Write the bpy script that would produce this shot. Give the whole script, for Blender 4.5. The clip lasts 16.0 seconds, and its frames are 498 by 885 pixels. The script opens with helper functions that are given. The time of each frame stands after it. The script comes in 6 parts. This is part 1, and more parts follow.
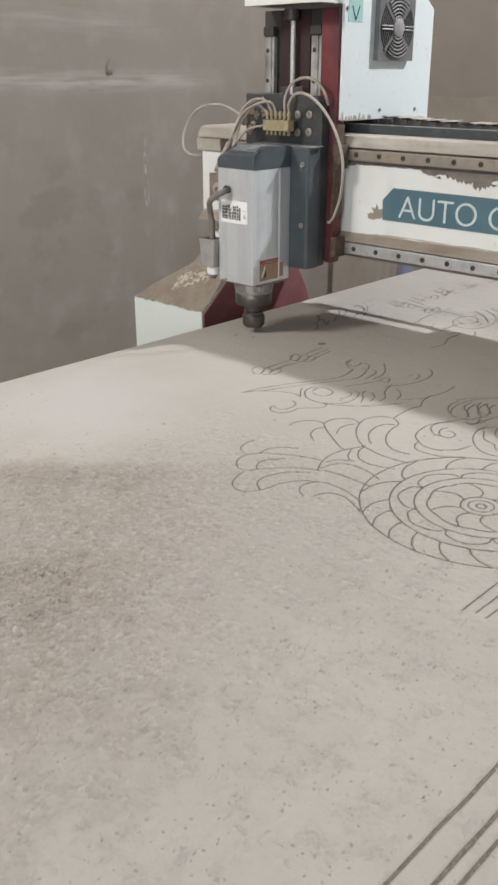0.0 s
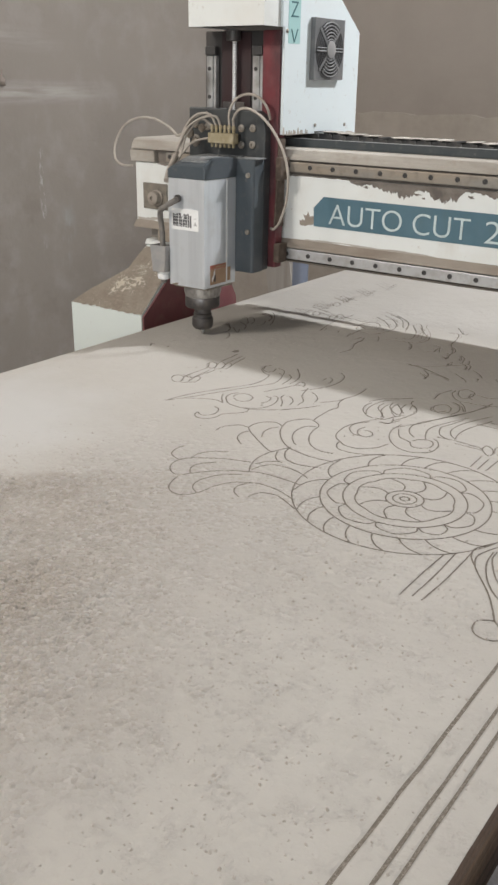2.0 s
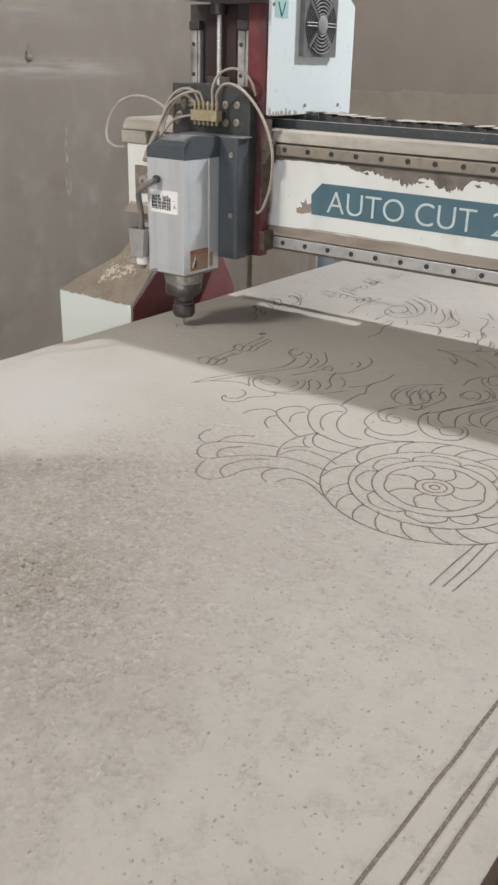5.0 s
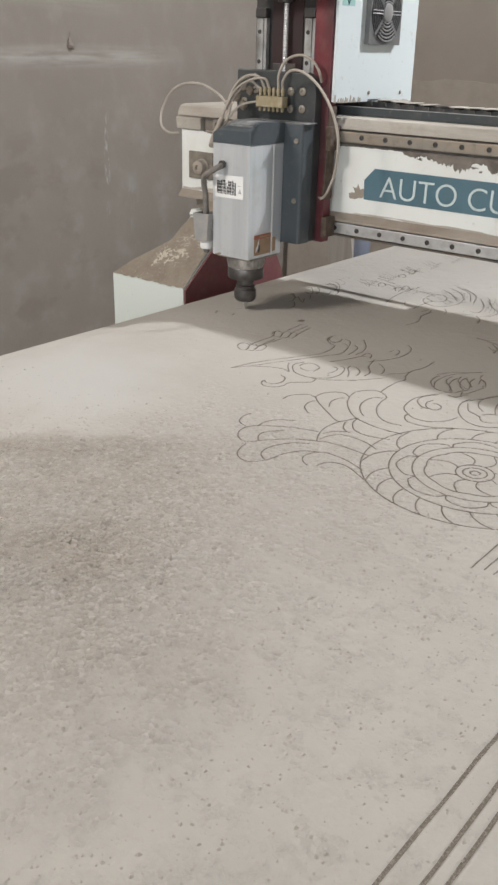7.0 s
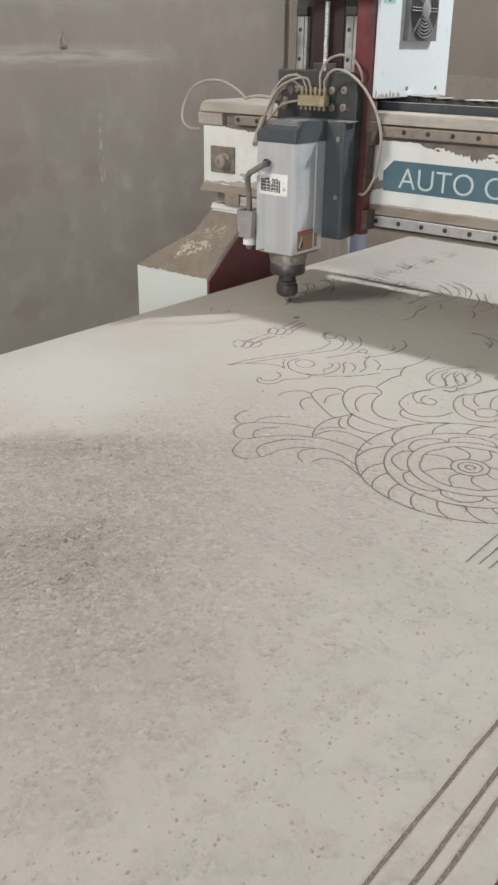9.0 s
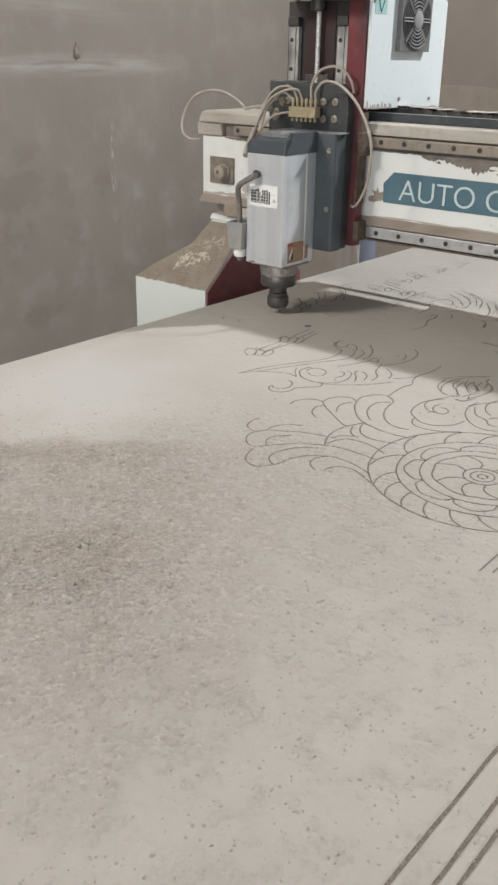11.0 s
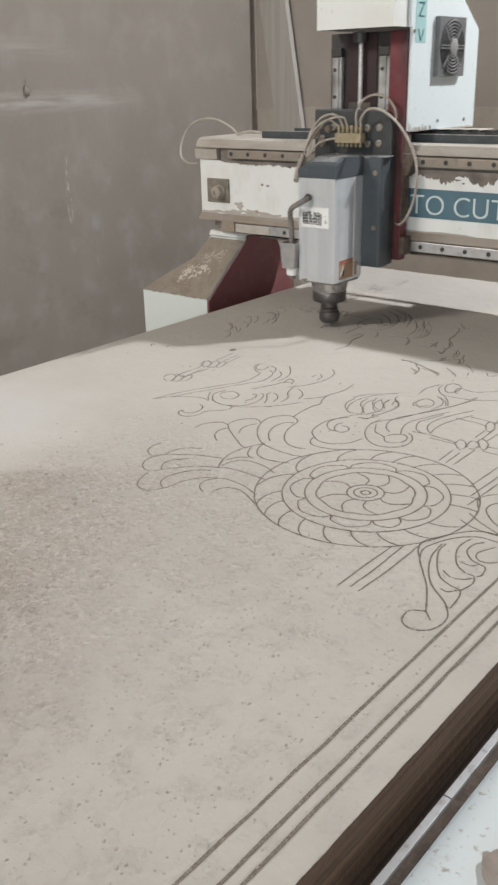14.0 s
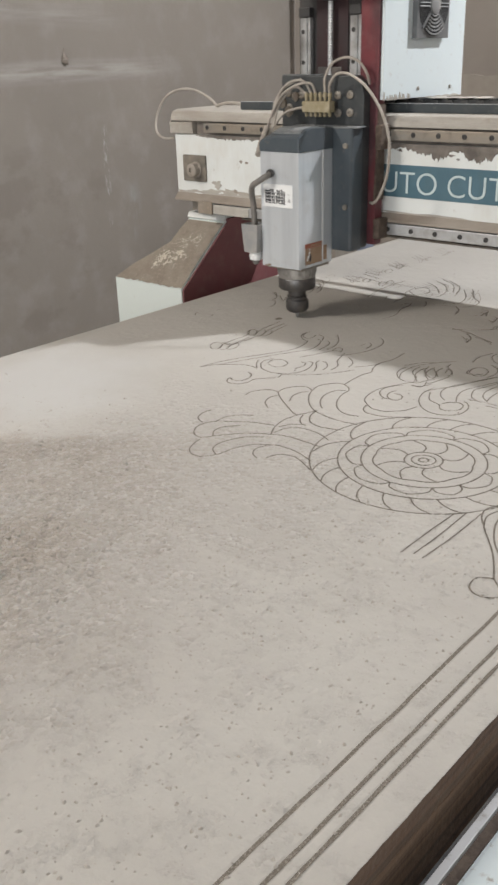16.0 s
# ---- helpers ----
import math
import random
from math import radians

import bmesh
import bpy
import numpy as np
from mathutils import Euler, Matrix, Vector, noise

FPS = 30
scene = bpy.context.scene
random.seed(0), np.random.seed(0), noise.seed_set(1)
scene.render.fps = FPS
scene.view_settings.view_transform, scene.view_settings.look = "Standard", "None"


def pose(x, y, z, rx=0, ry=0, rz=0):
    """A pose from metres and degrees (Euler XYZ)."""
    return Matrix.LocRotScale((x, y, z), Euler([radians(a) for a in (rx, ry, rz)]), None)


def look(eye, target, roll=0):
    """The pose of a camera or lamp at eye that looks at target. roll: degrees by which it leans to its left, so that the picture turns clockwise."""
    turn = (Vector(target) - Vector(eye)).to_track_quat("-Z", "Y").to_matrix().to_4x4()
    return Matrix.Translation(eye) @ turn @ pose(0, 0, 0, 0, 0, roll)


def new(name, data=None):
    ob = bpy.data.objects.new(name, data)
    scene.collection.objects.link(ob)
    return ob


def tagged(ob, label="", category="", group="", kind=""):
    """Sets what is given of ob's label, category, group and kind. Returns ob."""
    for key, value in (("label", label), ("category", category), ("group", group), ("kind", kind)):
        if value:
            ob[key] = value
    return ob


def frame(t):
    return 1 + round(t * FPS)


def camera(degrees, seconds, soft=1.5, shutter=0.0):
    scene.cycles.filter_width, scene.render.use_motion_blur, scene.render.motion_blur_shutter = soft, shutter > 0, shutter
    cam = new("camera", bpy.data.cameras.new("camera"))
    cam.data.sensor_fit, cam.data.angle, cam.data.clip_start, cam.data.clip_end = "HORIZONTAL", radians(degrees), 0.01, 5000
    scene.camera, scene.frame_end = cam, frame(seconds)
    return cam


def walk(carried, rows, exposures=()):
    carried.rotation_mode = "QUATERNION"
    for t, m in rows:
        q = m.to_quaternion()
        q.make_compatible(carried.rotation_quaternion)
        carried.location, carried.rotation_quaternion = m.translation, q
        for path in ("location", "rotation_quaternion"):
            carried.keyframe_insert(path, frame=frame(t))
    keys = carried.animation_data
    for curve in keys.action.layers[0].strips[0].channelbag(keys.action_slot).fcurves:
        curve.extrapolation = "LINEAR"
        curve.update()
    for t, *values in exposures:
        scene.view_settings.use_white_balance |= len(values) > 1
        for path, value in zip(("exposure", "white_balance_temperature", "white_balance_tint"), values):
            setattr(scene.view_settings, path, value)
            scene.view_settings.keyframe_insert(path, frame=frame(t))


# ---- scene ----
cam = camera(31.214, 16.0, soft=2.6, shutter=0.5)

PATH = [
    (0, (1.438, 0.194, 1.352), (0.175, 1.539, 0.579), 0.07),
    (0.5, (1.415, 0.171, 1.373), (0.206, 1.574, 0.620), 0.57),
    (1, (1.409, 0.112, 1.370), (0.264, 1.573, 0.625), 0.40),
    (1.5, (1.432, 0.112, 1.371), (0.334, 1.608, 0.627), 0.67),
    (2, (1.421, 0.112, 1.366), (0.346, 1.620, 0.613), 0.97),
    (2.5, (1.417, 0.105, 1.366), (0.360, 1.624, 0.607), 1.25),
    (3, (1.426, 0.108, 1.367), (0.368, 1.623, 0.603), 1.40),
    (3.5, (1.402, 0.109, 1.367), (0.341, 1.618, 0.594), 1.95),
    (3.7, (1.404, 0.118, 1.368), (0.321, 1.609, 0.591), 1.38),
    (5.8, (1.389, 0.101, 1.366), (0.281, 1.561, 0.567), 1.83),
    (6, (1.383, 0.094, 1.362), (0.268, 1.550, 0.564), 2.03),
    (6.5, (1.389, 0.087, 1.357), (0.256, 1.526, 0.552), 1.82),
    (7, (1.397, 0.090, 1.360), (0.253, 1.515, 0.547), 1.45),
    (7.5, (1.392, 0.090, 1.358), (0.247, 1.511, 0.540), 1.38),
    (8, (1.394, 0.092, 1.356), (0.251, 1.513, 0.536), 1.12),
    (8.5, (1.404, 0.094, 1.359), (0.264, 1.519, 0.539), 0.80),
    (11, (1.399, 0.083, 1.361), (0.241, 1.503, 0.560), 0.99),
    (11.5, (1.402, 0.084, 1.360), (0.242, 1.504, 0.561), 0.89),
    (12, (1.405, 0.086, 1.362), (0.250, 1.511, 0.565), 0.63),
    (12.5, (1.411, 0.088, 1.360), (0.261, 1.527, 0.579), 0.87),
    (13, (1.447, 0.112, 1.383), (0.281, 1.543, 0.613), 0.23),
    (13.5, (1.511, 0.160, 1.368), (0.334, 1.589, 0.612), -0.24),
    (14, (1.560, 0.178, 1.375), (0.372, 1.598, 0.619), -1.37),
    (14.5, (1.542, 0.170, 1.364), (0.343, 1.577, 0.600), -1.75),
    (15, (1.534, 0.169, 1.360), (0.325, 1.560, 0.584), -1.96),
    (15.5, (1.526, 0.164, 1.358), (0.308, 1.539, 0.566), -2.11),
    (16, (1.518, 0.164, 1.348), (0.294, 1.530, 0.550), -1.80),
]
walk(cam, [(t, look(eye, target, roll)) for t, eye, target, roll in PATH])

# the gantry's place along the bed, the tool's place across it and its lift, by time
WAY = [
    (0, 1.6715, 0.0936, -0.0016),
    (0.5, 1.7064, 0.1067, -0.0019),
    (1, 1.7397, 0.1051, -0.0012),
    (1.5, 1.7652, 0.1015, -0.0015),
    (2, 1.7723, 0.1177, 0.0001),
    (2.5, 1.7702, 0.1358, 0.0024),
    (3, 1.7307, 0.1294, 0.0090),
    (3.5, 1.6355, 0.0993, 0.0068),
    (5.8, 1.6516, 0.0908, 0.0059),
    (6.5, 1.6827, 0.1130, 0.0009),
    (7, 1.6871, 0.1175, 0.0076),
    (7.5, 1.6981, 0.1236, 0.0006),
    (8, 1.7735, 0.1644, -0.0004),
    (8.5, 1.7997, 0.1752, 0.0023),
    (11, 1.7439, 0.1496, -0.0001),
    (11.5, 1.8070, 0.1692, 0.0004),
    (12, 1.8149, 0.1704, 0.0079),
    (12.5, 1.8673, 0.2243, 0.0074),
    (13, 1.8676, 0.2278, -0.0025),
    (13.5, 1.9442, 0.2411, -0.0041),
    (14, 2.0028, 0.3287, -0.0029),
    (14.5, 1.9527, 0.4249, -0.0026),
    (15, 1.8463, 0.4520, -0.0027),
    (15.5, 1.7515, 0.4007, -0.0036),
    (16, 1.7375, 0.2951, 0.0000),
]
TIP_DY = -0.0312

# ---------- world, exposure and light ----------
scene.view_settings.exposure = 0.0
world = bpy.data.worlds.new("sky")
world.use_nodes = True
scene.world = world
wn = world.node_tree
sky = wn.nodes.new("ShaderNodeTexSky")
sky.sky_type, sky.sun_disc = "NISHITA", False
sky.sun_elevation, sky.sun_rotation = radians(40), radians(60)
wn.links.new(sky.outputs[0], wn.nodes["Background"].inputs[0])
wn.nodes["Background"].inputs[1].default_value = 0.1


def area(name, eye, target, w, h, power, colour):
    data = bpy.data.lights.new(name, "AREA")
    data.shape, data.size, data.size_y, data.energy, data.color = "RECTANGLE", w, h, power, colour
    ob = new(name, data)
    ob.matrix_world = look(eye, target)
    return ob


# daylight: a small rooflight near the far wall, a skylight over the near end of the bed, a wide doorway behind the camera
area("rooflight_light", (1.62, 3.55, 3.27), (0.6, 1.55, 0.8), 0.13, 0.13, 102, (0.97, 0.98, 1.0))
area("skylight_light", (-0.93, -1.0, 3.27), (0.3, 1.7, 0.8), 0.64, 0.75, 88, (1.0, 0.938, 0.862))
area("door_light", (2.15, -3.16, 1.65), (0.6, 1.6, 1.0), 3.0, 2.6, 88, (0.975, 0.985, 0.985))


# ---------- materials ----------
def mat(name, base, rough=0.6, metal=0.0, spots=(), bump=0.0, bump_scale=200.0, spec=0.5):
    """A node material: base colour, layers of noise spots (scale, low, high, colour, strength), fine bump."""
    m = bpy.data.materials.new(name)
    m.use_nodes = True
    nt = m.node_tree
    b = nt.nodes["Principled BSDF"]
    b.inputs["Roughness"].default_value, b.inputs["Metallic"].default_value = rough, metal
    b.inputs["Specular IOR Level"].default_value = spec
    co = nt.nodes.new("ShaderNodeTexCoord").outputs["Object"]
    colour = nt.nodes.new("ShaderNodeRGB")
    colour.outputs[0].default_value = (*base, 1)
    out = colour.outputs[0]
    for i, (scale, low, high, tint, strength) in enumerate(spots):
        stretch = (1, 1, 1)
        if isinstance(scale, tuple):
            scale, stretch = scale[0], scale[1:]
        mp = nt.nodes.new("ShaderNodeMapping")
        mp.inputs["Scale"].default_value = stretch
        mp.inputs["Location"].default_value = (3.1 * i, 1.7 * i, 0.9 * i)
        nt.links.new(co, mp.inputs[0])
        no = nt.nodes.new("ShaderNodeTexNoise")
        no.inputs["Scale"].default_value, no.inputs["Detail"].default_value = scale, 6
        no.inputs["Roughness"].default_value = 0.6
        nt.links.new(mp.outputs[0], no.inputs["Vector"])
        ra = nt.nodes.new("ShaderNodeMapRange")
        ra.inputs["From Min"].default_value, ra.inputs["From Max"].default_value = low, high
        ra.inputs["To Max"].default_value = strength
        nt.links.new(no.outputs[0], ra.inputs[0])
        mx = nt.nodes.new("ShaderNodeMix")
        mx.data_type = "RGBA"
        nt.links.new(ra.outputs[0], mx.inputs[0])
        nt.links.new(out, mx.inputs[6])
        mx.inputs[7].default_value = (*tint, 1)
        out = mx.outputs[2]
    nt.links.new(out, b.inputs["Base Color"])
    if bump:
        no = nt.nodes.new("ShaderNodeTexNoise")
        no.inputs["Scale"].default_value, no.inputs["Detail"].default_value = bump_scale, 5
        nt.links.new(co, no.inputs["Vector"])
        bu = nt.nodes.new("ShaderNodeBump")
        bu.inputs["Strength"].default_value, bu.inputs["Distance"].default_value = bump, 0.004
        nt.links.new(no.outputs[0], bu.inputs["Height"])
        nt.links.new(bu.outputs[0], b.inputs["Normal"])
    return m


M = {}
M["plaster"] = mat("plaster", (0.30, 0.265, 0.235), 0.85, 0, [(0.7, 0.4, 0.7, (0.22, 0.195, 0.175), 0.8), (9, 0.45, 0.75, (0.38, 0.345, 0.31), 0.45), ((14, 1, 1, 0.25), 0.58, 0.75, (0.46, 0.43, 0.40), 0.5)], 0.25, 30)
M["back_plaster"] = mat("back_plaster", (0.375, 0.338, 0.305), 0.85, 0, [(1.1, 0.4, 0.7, (0.28, 0.250, 0.223), 0.7), (12, 0.45, 0.75, (0.39, 0.353, 0.317), 0.4)], 0.2, 40)
M["scuff"] = mat("scuff", (0.50, 0.47, 0.44), 0.8, 0, [(18, 0.4, 0.6, (0.34, 0.31, 0.285), 0.8)], 0.2, 60)
M["concrete"] = mat("concrete", (0.24, 0.22, 0.20), 0.9, 0, [(2, 0.4, 0.7, (0.32, 0.28, 0.24), 0.7), (40, 0.5, 0.8, (0.14, 0.13, 0.12), 0.5)], 0.3, 60)
M["ceiling"] = mat("ceiling_paint", (0.45, 0.43, 0.41), 0.9, 0, [(1.5, 0.4, 0.7, (0.36, 0.34, 0.32), 0.6)], 0.1, 40)
M["white"] = mat("white_enamel", (0.71, 0.785, 0.81), 0.42, 0, [(5, 0.5, 0.8, (0.66, 0.66, 0.63), 0.5), (60, 0.62, 0.75, (0.40, 0.34, 0.28), 0.4)], 0.04, 80)
M["cream"] = mat("dusty_cream_enamel", (0.73, 0.755, 0.745), 0.48, 0, [(6, 0.50, 0.78, (0.62, 0.58, 0.52), 0.5), ((9, 1, 1, 0.5), 0.56, 0.76, (0.50, 0.45, 0.39), 0.35), (70, 0.64, 0.76, (0.38, 0.31, 0.24), 0.4)], 0.06, 90)
M["mint"] = mat("pale_mint_enamel", (0.70, 0.76, 0.735), 0.42, 0, [(7, 0.55, 0.8, (0.54, 0.53, 0.50), 0.5), (50, 0.66, 0.76, (0.38, 0.30, 0.24), 0.6)], 0.05, 90)
M["red"] = mat("maroon_enamel", (0.165, 0.030, 0.038), 0.45, 0, [((13, 1, 1, 0.3), 0.38, 0.58, (0.050, 0.030, 0.034), 0.85), (30, 0.5, 0.8, (0.24, 0.12, 0.11), 0.4)], 0.05, 90)
M["dusty_top"] = mat("caked_sawdust", (0.29, 0.25, 0.205), 0.95, 0, [(25, 0.4, 0.7, (0.24, 0.185, 0.14), 0.8), (120, 0.55, 0.7, (0.46, 0.38, 0.30), 0.5)], 0.8, 140)
M["steel"] = mat("ground_steel", (0.60, 0.61, 0.62), 0.32, 0.6, [(40, 0.45, 0.7, (0.36, 0.34, 0.32), 0.6)], 0.05, 150)
M["dusty_steel"] = mat("dusty_steel", (0.27, 0.255, 0.23), 0.55, 0.4, [((14, 0.5, 1, 2), 0.4, 0.62, (0.34, 0.285, 0.225), 0.8), (60, 0.5, 0.75, (0.16, 0.14, 0.12), 0.6)], 0.2, 120)
M["brushed"] = mat("brushed_aluminium", (0.70, 0.735, 0.77), 0.34, 0.5, [((40, 1, 1, 0.05), 0.45, 0.7, (0.52, 0.55, 0.585), 0.6), (14, 0.55, 0.8, (0.50, 0.49, 0.48), 0.6)], 0.04, 200)
M["dark_steel"] = mat("dark_steel", (0.13, 0.125, 0.125), 0.38, 0.8, [(50, 0.5, 0.75, (0.27, 0.24, 0.21), 0.6)], 0.1, 150)
M["navy"] = mat("dark_slate_enamel", (0.062, 0.077, 0.090), 0.42, 0, [(9, 0.45, 0.75, (0.10, 0.11, 0.12), 0.7), (70, 0.6, 0.8, (0.25, 0.22, 0.19), 0.4)], 0.05, 120)
M["black"] = mat("black_oiled_metal", (0.052, 0.050, 0.050), 0.45, 0.2, [(14, 0.5, 0.8, (0.12, 0.105, 0.09), 0.6)], 0.1, 100)
M["sawdust_strip"] = mat("sawdust_coated_metal", (0.43, 0.405, 0.365), 0.8, 0, [((9, 0.4, 1, 3), 0.42, 0.66, (0.28, 0.245, 0.21), 0.75), ((6, 0.3, 1, 1), 0.4, 0.7, (0.55, 0.525, 0.48), 0.5), (50, 0.5, 0.75, (0.34, 0.295, 0.25), 0.6)], 0.4, 120)
M["brown_ledge"] = mat("brown_dusty_ledge", (0.285, 0.245, 0.205), 0.85, 0, [(20, 0.4, 0.7, (0.21, 0.17, 0.14), 0.7), ((8, 0.4, 1, 1), 0.45, 0.65, (0.36, 0.325, 0.285), 0.6)], 0.4, 120)
M["grime"] = mat("grime", (0.185, 0.16, 0.14), 0.85, 0, [(40, 0.4, 0.65, (0.10, 0.088, 0.078), 0.8), (14, 0.45, 0.65, (0.26, 0.235, 0.21), 0.6)], 0.5, 140)
M["teal"] = mat("teal_sticker", (0.070, 0.142, 0.185), 0.45, 0, [(8, 0.42, 0.7, (0.110, 0.195, 0.245), 0.7), ((30, 1, 1, 0.4), 0.5, 0.7, (0.09, 0.15, 0.175), 0.5)], 0.02, 90)
M["mint_sticker"] = mat("mint_sticker", (0.36, 0.58, 0.58), 0.5, 0, [(20, 0.45, 0.75, (0.36, 0.58, 0.57), 0.5)])
M["lettering"] = mat("lettering", (0.56, 0.65, 0.66), 0.5, 0, [(40, 0.5, 0.7, (0.42, 0.50, 0.51), 0.6)])
M["dark_letter"] = mat("dark_lettering", (0.03, 0.11, 0.13), 0.5)
M["fan"] = mat("fan_grey", (0.16, 0.165, 0.17), 0.5, 0.2, [(30, 0.5, 0.75, (0.26, 0.25, 0.24), 0.6)], 0.05, 100)
M["fan_dark"] = mat("fan_dark", (0.03, 0.03, 0.033), 0.7, 0, [(30, 0.5, 0.75, (0.07, 0.065, 0.06), 0.6)])
M["chrome"] = mat("chrome_wire", (0.36, 0.37, 0.38), 0.42, 0.8, [(60, 0.5, 0.75, (0.42, 0.40, 0.38), 0.6)])
M["hose"] = mat("pale_plastic_hose", (0.42, 0.38, 0.335), 0.55, 0, [(30, 0.4, 0.7, (0.26, 0.22, 0.185), 0.6)])
M["cable"] = mat("grey_cable", (0.17, 0.16, 0.15), 0.6, 0, [(60, 0.4, 0.7, (0.28, 0.25, 0.22), 0.7)], 0.2, 200)
M["plug"] = mat("grey_plug", (0.27, 0.27, 0.27), 0.5, 0, [(30, 0.45, 0.7, (0.40, 0.37, 0.34), 0.6)], 0.05, 120)
M["brass"] = mat("dusty_brass", (0.30, 0.255, 0.155), 0.75, 0.1, [(60, 0.4, 0.7, (0.46, 0.40, 0.30), 0.7)], 0.2, 200)
M["paper"] = mat("paper_label", (0.78, 0.79, 0.79), 0.6, 0, [(40, 0.5, 0.75, (0.62, 0.60, 0.57), 0.5)])
M["ink"] = mat("label_ink", (0.035, 0.035, 0.04), 0.6, 0, [(120, 0.5, 0.65, (0.25, 0.25, 0.25), 0.7)])
M["warning"] = mat("worn_red_label", (0.34, 0.10, 0.06), 0.6, 0, [(60, 0.45, 0.7, (0.42, 0.25, 0.17), 0.8)])
M["warning_low"] = mat("worn_tan_label", (0.38, 0.26, 0.17), 0.6, 0, [(60, 0.45, 0.7, (0.26, 0.16, 0.10), 0.8)])
M["mdf_edge"] = mat("mdf_edge", (0.165, 0.100, 0.064), 0.7, 0, [((14, 3, 0.10, 9), 0.42, 0.62, (0.070, 0.043, 0.029), 0.85), (90, 0.5, 0.7, (0.17, 0.125, 0.09), 0.5)], 0.3, 150)
M["timber_edge"] = mat("dark_timber_edge", (0.215, 0.142, 0.094), 0.62, 0, [((12, 2, 0.08, 8), 0.42, 0.64, (0.070, 0.045, 0.031), 0.85), (7, 0.5, 0.75, (0.21, 0.15, 0.10), 0.5)], 0.3, 100)
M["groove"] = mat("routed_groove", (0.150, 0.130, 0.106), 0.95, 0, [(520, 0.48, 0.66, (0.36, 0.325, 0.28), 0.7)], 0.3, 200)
M["plank"] = mat("weathered_plank", (0.43, 0.41, 0.385), 0.8, 0, [((5, 6, 1, 0.3), 0.4, 0.7, (0.33, 0.30, 0.27), 0.8), (5, 0.6, 0.75, (0.33, 0.34, 0.37), 0.7)], 0.2, 60)
M["blue"] = mat("faded_blue_plastic", (0.20, 0.25, 0.36), 0.6, 0, [(5, 0.4, 0.7, (0.27, 0.29, 0.34), 0.7)], 0.1, 40)
M["glass"] = mat("window_pane", (0.85, 0.88, 0.9), 0.1, 0)
M["glass"].node_tree.nodes["Principled BSDF"].inputs["Transmission Weight"].default_value = 1.0


def custom(name, rough=0.9):
    m = bpy.data.materials.new(name)
    m.use_nodes = True
    m.node_tree.nodes["Principled BSDF"].inputs["Roughness"].default_value = rough
    return m, m.node_tree, m.node_tree.nodes["Principled BSDF"]


class Nodes:
    """Short hand for wiring a node tree in object space."""

    def __init__(self, nt):
        self.nt = nt
        self.co = nt.nodes.new("ShaderNodeTexCoord").outputs["Object"]
        sep = nt.nodes.new("ShaderNodeSeparateXYZ")
        nt.links.new(self.co, sep.inputs[0])
        self.x, self.y, self.z = sep.outputs

    def put(self, socket, v):
        if isinstance(v, bpy.types.NodeSocket):
            self.nt.links.new(v, socket)
        else:
            socket.default_value = v

    def math(self, op, a, b=0.0, clamp=False):
        n = self.nt.nodes.new("ShaderNodeMath")
        n.operation, n.use_clamp = op, clamp
        self.put(n.inputs[0], a), self.put(n.inputs[1], b)
        return n.outputs[0]

    def noise(self, scale, detail=5, stretch=(1, 1, 1), shift=(0, 0, 0), rough=0.55):
        mp = self.nt.nodes.new("ShaderNodeMapping")
        mp.inputs["Scale"].default_value, mp.inputs["Location"].default_value = stretch, shift
        self.nt.links.new(self.co, mp.inputs[0])
        n = self.nt.nodes.new("ShaderNodeTexNoise")
        n.inputs["Scale"].default_value, n.inputs["Detail"].default_value, n.inputs["Roughness"].default_value = scale, detail, rough
        self.nt.links.new(mp.outputs[0], n.inputs["Vector"])
        return n.outputs[0]

    def pebbles(self, scale, stretch=(1, 1, 1)):
        """Rounded grains: their height and a random shade for each."""
        mp = self.nt.nodes.new("ShaderNodeMapping")
        mp.inputs["Scale"].default_value = stretch
        self.nt.links.new(self.co, mp.inputs[0])
        n = self.nt.nodes.new("ShaderNodeTexVoronoi")
        n.inputs["Scale"].default_value = scale
        self.nt.links.new(mp.outputs[0], n.inputs["Vector"])
        grey = self.nt.nodes.new("ShaderNodeRGBToBW")
        self.nt.links.new(n.outputs["Color"], grey.inputs[0])
        return self.math("SUBTRACT", 1.0, n.outputs["Distance"]), grey.outputs[0]

    def ramp(self, v, low, high, to=1.0):
        n = self.nt.nodes.new("ShaderNodeMapRange")
        n.interpolation_type = "SMOOTHSTEP"
        self.put(n.inputs[0], v)
        n.inputs[1].default_value, n.inputs[2].default_value, n.inputs[4].default_value = low, high, to
        return n.outputs[0]

    def mix(self, fac, a, b):
        n = self.nt.nodes.new("ShaderNodeMix")
        n.data_type = "RGBA"
        self.put(n.inputs[0], fac)
        self.put(n.inputs[6], a if isinstance(a, bpy.types.NodeSocket) else (*a, 1))
        self.put(n.inputs[7], b if isinstance(b, bpy.types.NodeSocket) else (*b, 1))
        return n.outputs[2]

    def band(self, v, mid, half):
        """1 at mid, falling to 0 at half away."""
        return self.math("SUBTRACT", 1.0, self.math("DIVIDE", self.math("ABSOLUTE", self.math("SUBTRACT", v, mid)), half), True)

    def bump(self, b, height, strength, distance=0.003):
        n = self.nt.nodes.new("ShaderNodeBump")
        self.put(n.inputs["Strength"], strength)
        n.inputs["Distance"].default_value = distance
        self.put(n.inputs["Height"], height)
        self.nt.links.new(n.outputs[0], b.inputs["Normal"])


